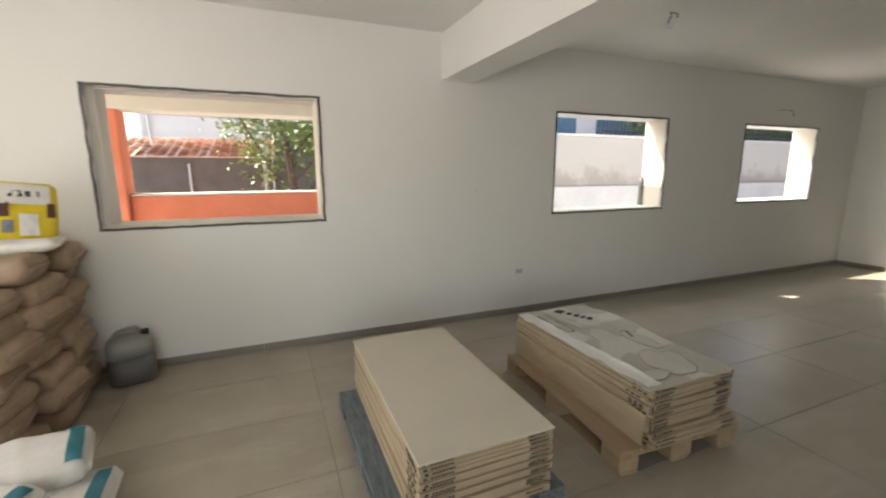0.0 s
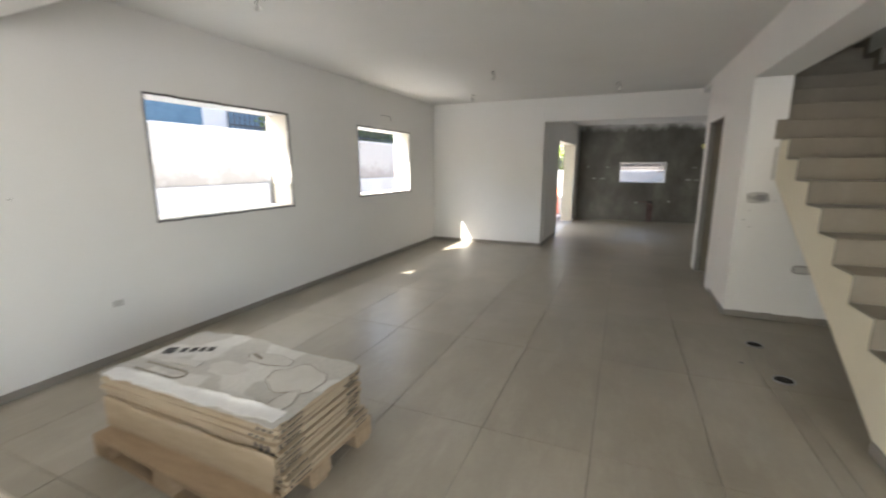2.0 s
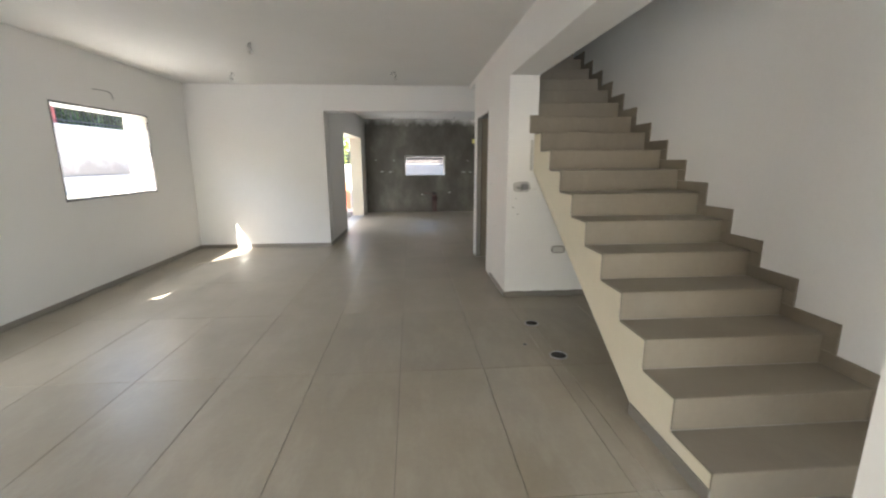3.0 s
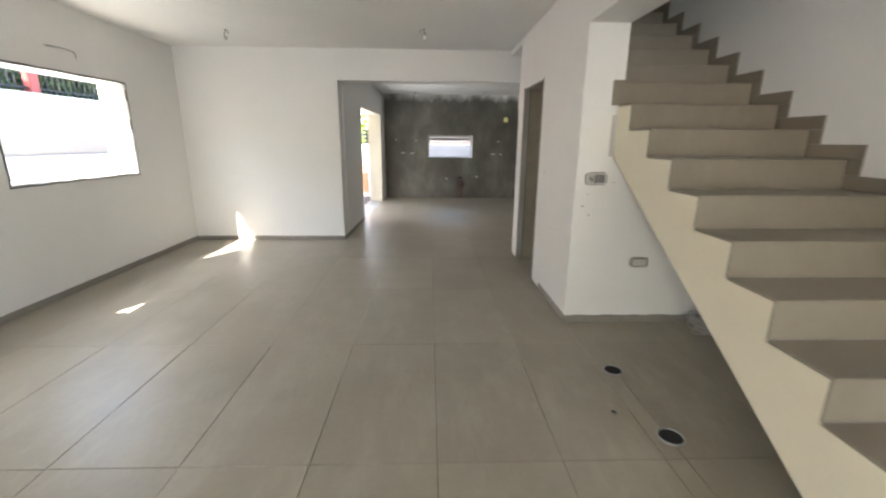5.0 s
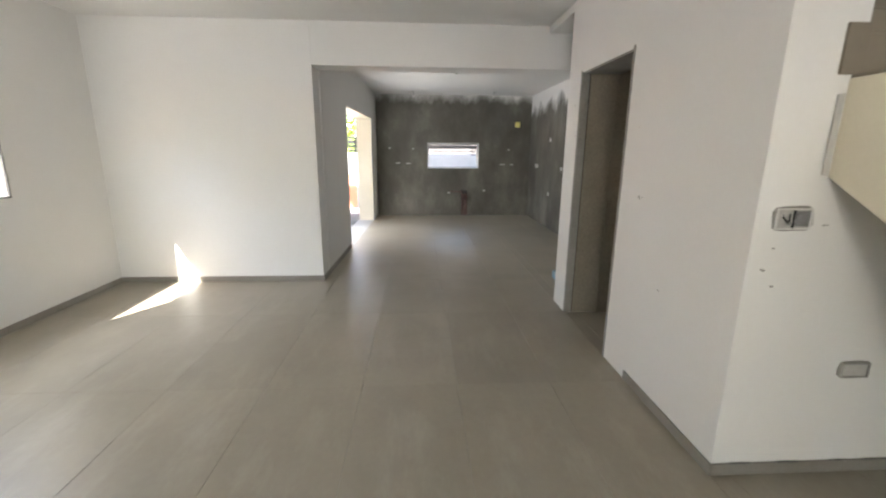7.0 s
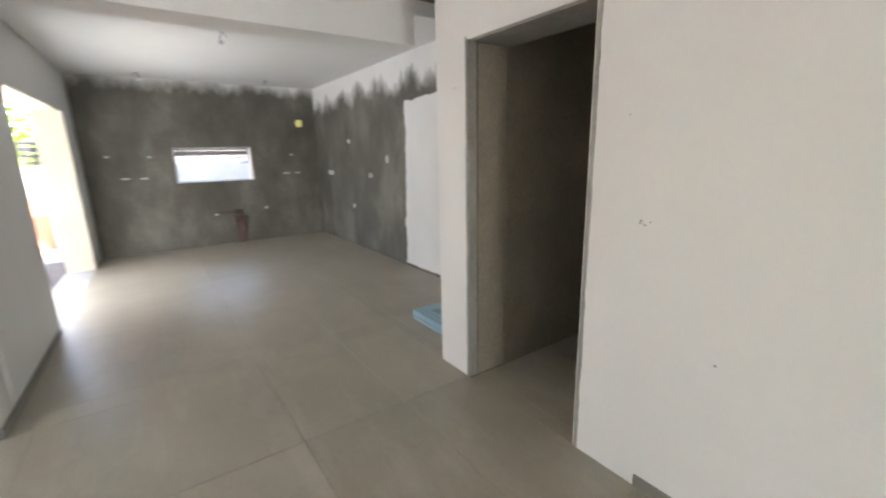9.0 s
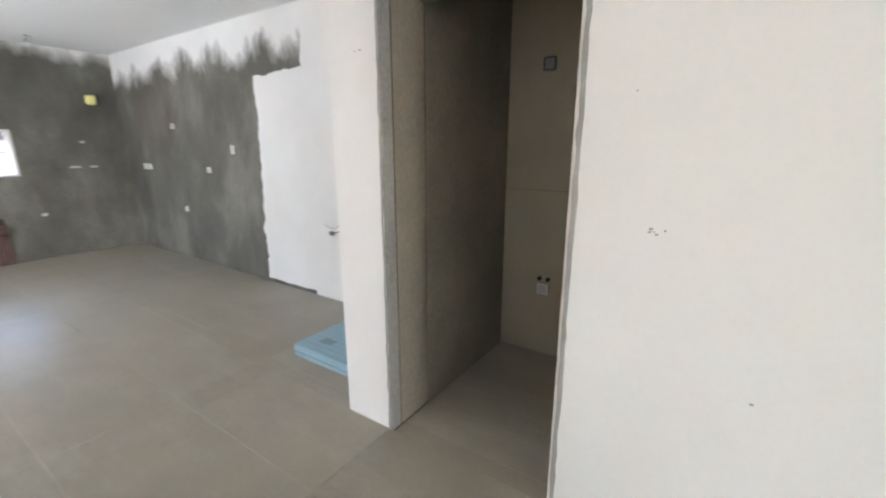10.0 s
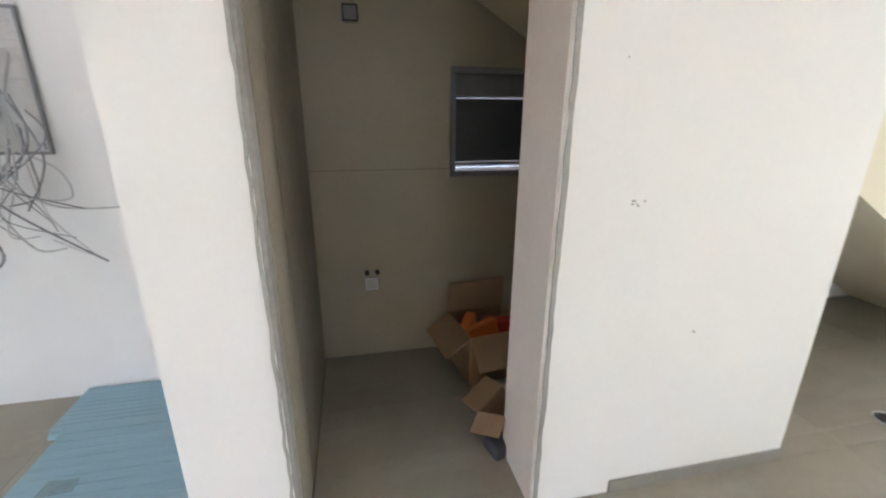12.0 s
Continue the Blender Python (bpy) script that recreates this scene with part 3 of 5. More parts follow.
# ---- outside ----
M["plum_red"] = mottled("dark_red_paint", (0.20, 0.04, 0.035), (0.28, 0.06, 0.05), 6, 50, 0.6, 0.1)
structure(finish("ground", box((-400, -400, -0.6), (400, 400, -0.21)), M["concrete"]), "pale concrete ground around the house", "ground")
# Out of view; serves as a reflector below the north windows.
structure(finish("terrace_floor", box((-4.0, NY + NT, -0.2), (16.0, 6.9, -0.06)), M["terrace"]), "unseen pale yard floor that bounces light indoors", "terrace")
root = tagged(new("boundary_wall"), "stained whitewashed boundary wall on a plinth", "wall", kind="structure")
part("plinth", box((2.6, 6.93, -0.2), (40, 7.3, 1.17)), M["concrete"], root)
part("wall_face", box((2.6, 7.0, 1.17), (40, 7.25, 2.14)), M["stained"], root)
part("coping", box((2.58, 6.96, 2.14), (40, 7.3, 2.19), 0.008), M["concrete"], root)
fence = tagged(new("railing"), "white and dark metal railing on the boundary wall", "railing")
part("top_rail", box((6.6, 7.1, 2.83), (20, 7.13, 2.86)), M["iron"], fence)
part("bottom_rail", box((6.6, 7.1, 2.26), (20, 7.13, 2.29)), M["iron"], fence)
baluster = None
for i in range(112):
    if baluster is None:
        baluster = part("baluster", box((-0.009, 7.106, 2.19), (0.009, 7.124, 2.86)), M["iron"], fence)
        baluster.location.x = 6.6
    else:
        o = baluster.copy()
        scene.collection.objects.link(o)
        o.location.x = 6.6 + 0.12 * i
house = tagged(new("neighbour_house"), "pale neighbouring house with blue-grey shutters", "house")
part("wall_body", box((4.5, 9.5, -0.2), (9.6, 14, 6.0)), M["pink_wall"], house)
part("roof", box((4.3, 9.3, 6.0), (9.8, 14.2, 6.2)), M["terracotta"], house)
for q in (6.0, 8.6):
    sh = part("shutter", box((q, 9.46, 2.0), (q + 1.9, 9.498, 3.4), 0.005), M["blue_shutter"], house)
    for i in range(18):
        part("slat", box((q + 0.05, 9.445, 2.05 + i * 0.073), (q + 1.85, 9.459, 2.11 + i * 0.073)), M["blue_shutter"], sh)

porch = tagged(new("porch"), "orange rendered porch with a cream canopy", "porch", kind="structure")
part("parapet", box((-1.29, 6.3, -0.2), (2.5, 6.5, 1.2), 0.01), M["orange"], porch)
part("parapet_cap", box((-1.29, 6.28, 1.2), (2.5, 6.52, 1.225), 0.006), M["canopy"], porch)
part("column", box((-1.72, 6.2, -0.2), (-1.30, 6.56, 2.19), 0.01), M["orange"], porch)
part("canopy", box((-4.0, NY + NT + 0.002, 2.42), (3.2, 6.7, 2.745), 0.01), M["canopy"], porch)
part("canopy_beam", box((-4.0, 6.2, 2.19), (3.15, 6.6, 2.42), 0.01), M["canopy"], porch)
# Out of view; placed to keep sun off the garden doorway and kitchen floor.
part("unseen_door_canopy", box((9.3, PY + 0.302, 2.45), (14.2, 4.0, 2.6), 0.01), M["canopy"], porch)
shed = tagged(new("shed"), "dark rendered shed with a terracotta tiled roof", "shed")
part("wall_body", box((-6, 9.0, -0.2), (0.35, 11.5, 1.73), 0.01), M["outer"], shed)
bm = bmesh.new()
for i in range(40):
    for j in range(9):
        mm = pose(-5.9 + i * 0.16, 8.9 + j * 0.17, 1.74 + j * 0.045, -12 + 2 * ((i * 7 + j * 3) % 3 - 1), 0, 0)
        ring = []
        for yy in (0.0, 0.2):
            ring.append([bm.verts.new(mm @ Vector((0.082 * math.cos(a) * (1 - yy), -yy * -1, 0.05 * math.sin(a)))) for a in [math.pi * q / 5 for q in range(6)]])
        for q in range(5):
            bm.faces.new((ring[0][q], ring[0][q + 1], ring[1][q + 1], ring[1][q]))
tiles_ob = part("roof_tiles", bm, M["terracotta"], shed, "weathered terracotta barrel tiles")
tiles_ob["kind"] = "stuff"
part("roof_slab", box((-6, 8.95, 1.73), (0.4, 11.5, 1.75)), M["terracotta"], shed)
part("vent_pipe", tube([(-1.02, 8.98, 0.9), (-1.02, 8.98, 1.62)], 0.025, 8), M["metal"], shed)
pole = tagged(new("clothes_pole"), "grey metal pole with a cross wire in the yard", "pole")
part("post", tube([(0.21, 8.3, -0.21), (0.23, 8.3, 2.6)], 0.03, 8), M["metal"], pole)
part("wire", tube([(-4.5, 8.3, 2.44), (0.23, 8.3, 2.36)], 0.02, 5), M["metal"], pole)
part("brace", tube([(-1.40, 8.3, 1.9), (-1.43, 8.3, 2.41), (-2.6, 8.3, 2.66)], 0.022, 5), M["metal"], pole)
grey_house = tagged(new("yard_building"), "plain grey rendered building behind the tree", "building")
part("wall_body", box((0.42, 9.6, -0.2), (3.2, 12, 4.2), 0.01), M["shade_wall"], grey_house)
part("eaves", box((0.36, 9.5, 4.2), (3.3, 12.1, 4.3), 0.01), M["terracotta"], grey_house)
far = tagged(new("far_building"), "pale far building behind the shed", "building")
part("wall_body", box((-3.2, 16.0, -0.2), (5, 20, 6)), M["pink_wall"], far)
part("corner_pipe", tube([(-3.1, 15.9, -0.2), (-3.1, 15.9, 6)], 0.12, 8), M["concrete"], far)


def tree(base, height, spread, leaves, seed, foliage, label, low=0.3, size=0.075):
    rng = random.Random(seed)
    root = tagged(new("tree"), label, "tree")
    b = Vector(base)
    part("trunk", tube(bezier([b, b + Vector((0.1, 0.05, height * 0.3)), b + Vector((-0.05, 0.1, height * 0.75))], 6), 0.07, 8), M["bark"], root)
    tips = []
    for i in range(11):
        a = rng.uniform(0, 6.28)
        s = b + Vector((0, 0.05, height * rng.uniform(0.25, 0.6)))
        e = b + Vector((math.cos(a) * spread * rng.uniform(0.5, 1), math.sin(a) * spread * rng.uniform(0.4, 0.9), height * rng.uniform(low, 1.0)))
        pts = bezier([s, (s + e) / 2 + Vector((0, 0, 0.15)), e], 5)
        part("limb", tube(pts, 0.02, 5), M["bark"], root)
        tips += pts[3:]
    bm = bmesh.new()
    for i in range(leaves):
        c = rng.choice(tips) + Vector((rng.gauss(0, 0.2), rng.gauss(0, 0.2), rng.gauss(0, 0.17)))
        m = Matrix.Translation(c) @ Euler((rng.uniform(-1, 1), rng.uniform(-1, 1), rng.uniform(0, 6.28))).to_matrix().to_4x4()
        s = size * rng.uniform(0.7, 1.3)
        vs = [bm.verts.new(m @ Vector(p)) for p in ((0, -s, 0), (s * 0.5, -s * 0.2, 0.01), (s * 0.35, s * 0.55, 0), (0, s, -0.015), (-s * 0.35, s * 0.55, 0), (-s * 0.5, -s * 0.2, 0.01))]
        bm.faces.new(vs)
    part("crown", bm, foliage, root)["kind"] = "stuff"


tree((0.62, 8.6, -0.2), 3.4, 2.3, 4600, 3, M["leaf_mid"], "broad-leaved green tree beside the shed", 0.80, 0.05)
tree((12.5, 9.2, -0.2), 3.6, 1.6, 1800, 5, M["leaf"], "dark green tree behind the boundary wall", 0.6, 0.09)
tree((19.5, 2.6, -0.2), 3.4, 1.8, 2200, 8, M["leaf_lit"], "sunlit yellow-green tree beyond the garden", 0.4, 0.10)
hedge = tagged(new("hedge"), "dense dark green hedge behind the boundary railing", "hedge")
rng = random.Random(77)
bm = bmesh.new()
for i in range(5200):
    c = Vector((rng.uniform(8.2, 17.5), rng.uniform(7.5, 8.2), rng.uniform(1.9, 3.1 + 0.3 * math.sin(i))))
    m = Matrix.Translation(c) @ Euler((rng.uniform(-1, 1), rng.uniform(-1, 1), rng.uniform(0, 6.28))).to_matrix().to_4x4()
    q = 0.08 * rng.uniform(0.7, 1.3)
    bm.faces.new([bm.verts.new(m @ Vector(p)) for p in ((0, -q, 0), (q * 0.5, -q * 0.2, 0.01), (q * 0.35, q * 0.55, 0), (0, q, -0.015), (-q * 0.35, q * 0.55, 0), (-q * 0.5, -q * 0.2, 0.01))])
part("foliage", bm, M["leaf"], hedge)["kind"] = "stuff"
for i in range(7):
    part("stem", tube([(8.6 + i * 1.4, 7.85, -0.2), (8.65 + i * 1.4, 7.85, 2.6)], 0.03, 6), M["bark"], hedge)
garage = tagged(new("rear_building"), "low grey building behind the hedge", "building")
part("wall_body", box((9.9, 9.6, -0.2), (19, 13, 4.2)), M["outer"], garage)
post = tagged(new("gate_post"), "dark red painted post on the boundary wall", "post")
part("shaft", box((10.05, 7.05, 2.19), (10.22, 7.22, 3.0), 0.01), M["plum_red"], post)
part("cap", box((10.03, 7.03, 3.0), (10.24, 7.24, 3.04), 0.008), M["concrete"], post)
# garden side beyond the passage door and the kitchen window
g = tagged(new("garden_wall"), "low orange and white garden wall", "wall", kind="structure")
part("base_course", box((16.3, 2.4, -0.2), (16.5, 6.9, 0.75), 0.01), M["orange"], g)
part("upper_course", box((16.3, -6, 0.78), (16.5, 6.9, 1.35), 0.01), M["concrete"], g)
part("lower_course", box((16.3, -6, -0.2), (16.5, 2.4, 0.78), 0.01), M["concrete"], g)
for zz, hh in ((1.40, 0.03), (1.50, 0.06), (1.60, 0.09), (1.73, 0.06)):
    part("rail", box((16.36, -6, zz), (16.40, 6.9, zz + hh)), M["iron"], g)
for yy in (-5.0, -3.2, -1.4, 0.6, 2.4, 4.4):
    part("post", box((16.36, yy, 1.35), (16.40, yy + 0.04, 1.75)), M["iron"], g)
# Added unseen slab, not a known roof; it shades the garden wall.
part("eaves", box((KX + 0.302, -6, 2.5), (15.05, 1.4, 2.65), 0.01), M["canopy"], g)
back = tagged(new("street_building"), "grey building across the street", "building")
part("wall_body", box((24, -14, -0.2), (28, 3, 5)), M["outer"], back)
side = tagged(new("side_building"), "plain neighbouring building beside the closet window", "building")
part("wall_body", box((0, -8, -0.2), (12, -4.4, 6)), M["outer"], side)


# ---- pallets and tile cartons ----
def pallet(mat, m, label, size=(0.8, 1.2)):
    w, l = size
    root = tagged(new("pallet"), label, "pallet")
    root.matrix_world = m
    for x0 in (-w / 2, -0.07, w / 2 - 0.14):
        for y0 in (-l / 2, -0.07, l / 2 - 0.14):
            part("block", box((x0, y0, 0.016), (x0 + 0.14 if x0 > -w / 2 else x0 + 0.12, y0 + 0.14, 0.095), 0.004), mat, root)
        part("bottom_board", box((x0 + 0.01, -l / 2, 0), (x0 + 0.12, l / 2, 0.016), 0.003), mat, root)
    for y0 in (-l / 2, -0.07, l / 2 - 0.14):
        part("cross_board", box((-w / 2, y0, 0.095), (w / 2, y0 + 0.14, 0.112), 0.003), mat, root)
    for i in range(5):
        x0 = -w / 2 + i * (w - 0.145) / 4
        part("deck_board", box((x0, -l / 2, 0.112), (x0 + 0.145, l / 2, 0.130), 0.003), mat, root)
    return root


def text_mesh(words, size):
    cu = bpy.data.curves.new("lettering", "FONT")
    cu.body, cu.size, cu.extrude, cu.resolution_u = words, size, 0.0004, 1
    cu.offset = 0.0005
    cu.align_x = "CENTER"
    tmp = new("lettering_source", cu)
    bpy.context.view_layer.update()
    me = bpy.data.meshes.new_from_object(tmp.evaluated_get(bpy.context.evaluated_depsgraph_get()))
    bpy.data.objects.remove(tmp)
    me.materials.clear()
    me.materials.append(M["ink"])
    return me


MADE = text_mesh("MADE IN ITALY", 0.0135)


def mark_bars(bm, x, z, w, h, y, n):
    for i in range(n):
        add_box(bm, (x + i * w / n, y, z), (x + (i + 0.72) * w / n, y + 0.001, z + h))


def carton(m, thick, label, group, seed):
    rng = random.Random(seed)
    root = tagged(new("tile_carton"), label, "carton", group)
    root.matrix_world = m
    hx, hy = 0.305, 0.61
    bm = box((-hx, -hy, 0.001), (hx, hy, thick - 0.0006), 0.0014)
    bmesh.ops.subdivide_edges(bm, edges=[e for e in bm.edges if e.calc_length() > 0.4], cuts=10)
    for v in bm.verts:
        v.co.x += 0.003 * noise.noise(v.co * 6 + Vector((0, 0, seed)))
        v.co.y += 0.003 * noise.noise(v.co * 6 + Vector((3, 0, seed)))
    part("box", bm, M["card"], root)
    part("flap", box((-hx + 0.004, -hy - 0.0016, thick * 0.12), (hx - 0.004, -hy + 0.001, thick - 0.0016)), M["card"], root)
    o = new("lettering", MADE)
    o.parent = root
    o.matrix_basis = Matrix.Translation((0.235 + rng.uniform(-0.012, 0.012), -hy - 0.0045, thick * 0.28)) @ pose(0, 0, 0, 90, 0, 0)
    bm = bmesh.new()
    mark_bars(bm, -0.285, thick * 0.35, 0.02, thick * 0.5, -hy - 0.006, 1)
    mark_bars(bm, -0.255, thick * 0.38, 0.10, thick * 0.36, -hy - 0.006, 7)
    part("maker_mark", bm, M["ink"], root)["kind"] = "stuff"
    bm = bmesh.new()
    for i in range(3):
        add_box(bm, (-hx - 0.0035, -hy + 0.03 + i * 0.035, thick * 0.3), (-hx - 0.001, -hy + 0.052 + i * 0.035, thick * 0.75))
    part("handling_marks", bm, M["ink"], root)["kind"] = "stuff"


AX, AY, AZ = 0.955, 2.135, 0.130
pallet(M["wood_blue"], pose(AX - 0.015, AY - 0.02, 0), "weathered blue-grey wooden pallet under tile cartons")
rng = random.Random(4)
for i in range(15):
    carton(pose(AX + rng.uniform(-0.006, 0.006), AY + rng.uniform(-0.008, 0.008), AZ + i * 0.0201, 0, 0, rng.uniform(-0.4, 0.4)), 0.0201, "flat beige cardboard carton of porcelain tiles", "tile cartons on the blue pallet", i)
tagged(finish("porcelain_tile", box((AX - 0.306, AY - 0.625, AZ + 9 * 0.0335), (AX + 0.306, AY + 0.625, AZ + 9 * 0.0335 + 0.011), 0.002), mottled("bare_pale_tile", (0.52, 0.47, 0.385), (0.58, 0.53, 0.44), 3, 80, 0.55, 0.05)), "bare pale beige porcelain slab lying on cartons", "tile")
BX2, BY2 = 2.205, 2.195
pallet(M["wood"], pose(2.165, 2.15, 0, 0, 0, -4.0), "pale pine pallet under tile cartons")
for i in range(14):
    lean = -0.016 * max(0, 4 - i) * 0.7 + rng.uniform(-0.012, 0.012)
    carton(pose(BX2 + rng.uniform(-0.01, 0.01) + 0.012 * math.sin(i), BY2 + lean, AZ + i * 0.0209, 0, 0, rng.uniform(-1.2, 1.2) - 0.5), 0.0209, "worn beige cardboard carton of porcelain tiles", "tile cartons on the pine pallet", 40 + i)
zt = AZ + 9 * 0.0325


def torn_sheet_material():
    m, nt, b = material("torn_card_over_tile", 0.7)
    v = coords(nt)
    blot = noise_tex(nt, v, 3.1, 2.0, 0.35)
    fine = noise_tex(nt, v, 45.0, 4.0)
    grey = ramp(nt, fine, [(0.3, (0.42, 0.40, 0.35)), (0.7, (0.49, 0.465, 0.41))])
    pale = ramp(nt, fine, [(0.3, (0.55, 0.53, 0.48)), (0.7, (0.62, 0.60, 0.55))])
    f = ramp(nt, blot, [(0.49, (0, 0, 0)), (0.52, (1, 1, 1))])
    nt.links.new(mix(nt, f, grey, pale), b.inputs["Base Color"])
    bump(nt, b, blot, 0.2, 0.01)
    return m


M["torn"] = torn_sheet_material()


def ragged(w, l, seed, amp, n=40):
    """A flat sheet with a torn outline."""
    bm = bmesh.new()
    pts = []
    for i in range(n):
        t = i / n * 4
        s, f = int(t), t - int(t)
        p = [(-w / 2 + f * w, -l / 2), (w / 2, -l / 2 + f * l), (w / 2 - f * w, l / 2), (-w / 2, l / 2 - f * l)][s]
        k = noise.noise(Vector((p[0] * 7, p[1] * 7, seed)))
        pts.append((p[0] * (1 + amp * k), p[1] * (1 + amp * k)))
    lo = [bm.verts.new((*p, 0)) for p in pts]
    hi = [bm.verts.new((*p, 0.004)) for p in pts]
    bm.faces.new(lo[::-1])
    bm.faces.new(hi)
    for i in range(n):
        bm.faces.new((lo[i], lo[(i + 1) % n], hi[(i + 1) % n], hi[i]))
    return bm


def warped_sheet(w, l, seed, lift):
    """A thin torn sheet whose +x edge curls up in waves."""
    nx, ny = 14, 36
    grid = []
    bm = bmesh.new()
    for z0 in (0.0, 0.003):
        layer = []
        for a in range(nx + 1):
            row = []
            for b in range(ny + 1):
                u, v = a / nx, b / ny
                px, py = (u - 0.5) * w, (v - 0.5) * l
                rim = 0.02 * noise.noise(Vector((px * 9, py * 9, seed))) + 0.008 * noise.noise(Vector((px * 30, py * 30, seed)))
                px += rim * (2 * u - 1) ** 3
                py += rim * (2 * v - 1) ** 5
                curl = lift * max(0.0, (u - 0.72) / 0.28) ** 2 * (0.55 + 0.45 * math.sin(9 * v + seed)) * min(1.0, 6 * (1 - v), 6 * v)
                row.append(bm.verts.new((px, py, z0 + curl + 0.002 * abs(noise.noise(Vector((px * 12, py * 12, 3)))))))
            layer.append(row)
        grid.append(layer)
    lo, hi = grid
    for a in range(nx):
        for b in range(ny):
            bm.faces.new((hi[a][b], hi[a + 1][b], hi[a + 1][b + 1], hi[a][b + 1]))
            bm.faces.new((lo[a][b + 1], lo[a + 1][b + 1], lo[a + 1][b], lo[a][b]))
    rim = [(a, 0) for a in range(nx)] + [(nx, b) for b in range(ny)] + [(a, ny) for a in range(nx, 0, -1)] + [(0, b) for b in range(ny, 0, -1)]
    for (a, b), (c, d) in zip(rim, rim[1:] + rim[:1]):
        bm.faces.new((lo[a][b], lo[c][d], hi[c][d], hi[a][b]))
    return bm


def blob(rx, ry, seed, z, n=36):
    """A thin rounded patch with an uneven outline."""
    bm = bmesh.new()
    pts = []
    for k in range(n):
        a = 2 * math.pi * k / n
        q = 1 + 0.28 * noise.noise(Vector((1.6 * math.cos(a), 1.6 * math.sin(a), seed)))
        pts.append((rx * q * math.cos(a), ry * q * math.sin(a)))
    lo, hi = [bm.verts.new((*p, z)) for p in pts], [bm.verts.new((p[0] * 0.97, p[1] * 0.97, z + 0.0025)) for p in pts]
    bm.faces.new(hi)
    for k in range(n):
        bm.faces.new((lo[k], lo[(k + 1) % n], hi[(k + 1) % n], hi[k]))
    return bm, [(p[0], p[1], z + 0.001) for p in pts] + [(pts[0][0], pts[0][1], z + 0.001)]


M["patch_pale"] = mottled("pale_torn_paper", (0.50, 0.475, 0.42), (0.60, 0.575, 0.52), 6, 60, 0.8, 0.2)
M["glue"] = mottled("brown_glue_line", (0.16, 0.13, 0.095), (0.26, 0.22, 0.165), 14, 60, 0.7, 0.1)
ob = tagged(finish("top_sheet", warped_sheet(0.615, 1.23, 2, 0.030), M["torn"]), "torn grey cardboard top sheet with pale patches and a curled edge", "cardboard")
ob.matrix_world = pose(BX2, BY2, zt + 0.001, 0, 0, -1)
for k, (px, py, rx, ry) in enumerate(((0.06, -0.40, 0.13, 0.15), (-0.01, 0.02, 0.075, 0.12), (0.16, -0.12, 0.06, 0.16), (-0.14, -0.5, 0.11, 0.05))):
    bm, outline = blob(rx, ry, k + 2.3, 0.0035)
    part("pale_patch", bm, M["patch_pale"], ob, "pale torn paper patch").matrix_basis = pose(px, py, 0.002)
    if k != 1:
        part("glue_line", tube(outline, 0.0022, 4), M["glue"], ob, "brown glue outline").matrix_basis = pose(px, py, 0.002)
loop = [(-0.20, 0.50, 0.006), (-0.20, 0.22, 0.006), (-0.185, 0.17, 0.006), (-0.16, 0.155, 0.006), (-0.135, 0.17, 0.006), (-0.125, 0.22, 0.006), (-0.13, 0.50, 0.006)]
part("glue_line", tube(bezier(loop, 6), 0.004, 5), M["glue"], ob, "dark slot outline")
wrap = tagged(finish("torn_wrapper", warped_sheet(0.085, 1.16, 6, 0.012), M["sack_white"]), "torn pale wrapper strip on the carton stack", "cardboard")
wrap.matrix_world = pose(BX2 - 0.262, BY2 + 0.0, zt + 0.0065, 0, 0, 1)
wrap2 = tagged(finish("torn_wrapper", ragged(0.05, 0.36, 9, 0.1, 40), M["patch_pale"]), "loose cardboard strip on the carton stack", "cardboard")
wrap2.matrix_world = pose(BX2 - 0.06, BY2 + 0.36, zt + 0.010, 0, 0, 6)
bm = bmesh.new()
for k, (w, h) in enumerate(((0.075, 0.085), (0.04, 0.06), (0.045, 0.06), (0.035, 0.06), (0.045, 0.06))):
    q = -0.13 + (0.0, 0.095, 0.15, 0.205, 0.25)[k]
    add_box(bm, (q, -h / 2, 0), (q + w * 0.85, h / 2, 0.001))
part("print", bm, M["ink"], ob, "black printed maker mark").matrix_basis = pose(0.06, 0.44, 0.0065, 0, 0, -62)
part("scrap", box((0.13, -0.02, 0.004), (0.15, 0.07, 0.012), 0.002), M["glue"], ob, "small brown scrap").matrix_basis = pose(0.02, 0.0, 0.002, 0, 0, -20)
bm = bmesh.new()
cols = []
for a in range(31):
    v = a / 30
    py = -0.615 + 1.21 * v
    col = []
    for b in range(7):
        h = b / 6
        out = 0.004 + 0.016 * (1 - h) ** 2 * max(0.0, 1 - 2.2 * v) + 0.004 * noise.noise(Vector((py * 4, h * 3, 1)))
        col.append((-0.318 - out, py, 0.003 + h * (0.165 + 0.02 * noise.noise(Vector((py * 5, 7, 2))))))
    cols.append(([bm.verts.new(p) for p in col], [bm.verts.new((p[0] + 0.004, p[1], p[2])) for p in col]))
for (o0, i0), (o1, i1) in zip(cols, cols[1:]):
    for b in range(6):
        bm.faces.new((o0[b], o1[b], o1[b + 1], o0[b + 1]))
        bm.faces.new((i0[b + 1], i1[b + 1], i1[b], i0[b]))
    bm.faces.new((o0[6], o1[6], i1[6], i0[6]))
side_sheet = tagged(finish("side_sheet", bm, M["card"], None, "", True), "bowed plain cardboard sheet against the carton stack", "cardboard")
side_sheet.matrix_world = pose(BX2, BY2, AZ, 0, 0, -0.8)


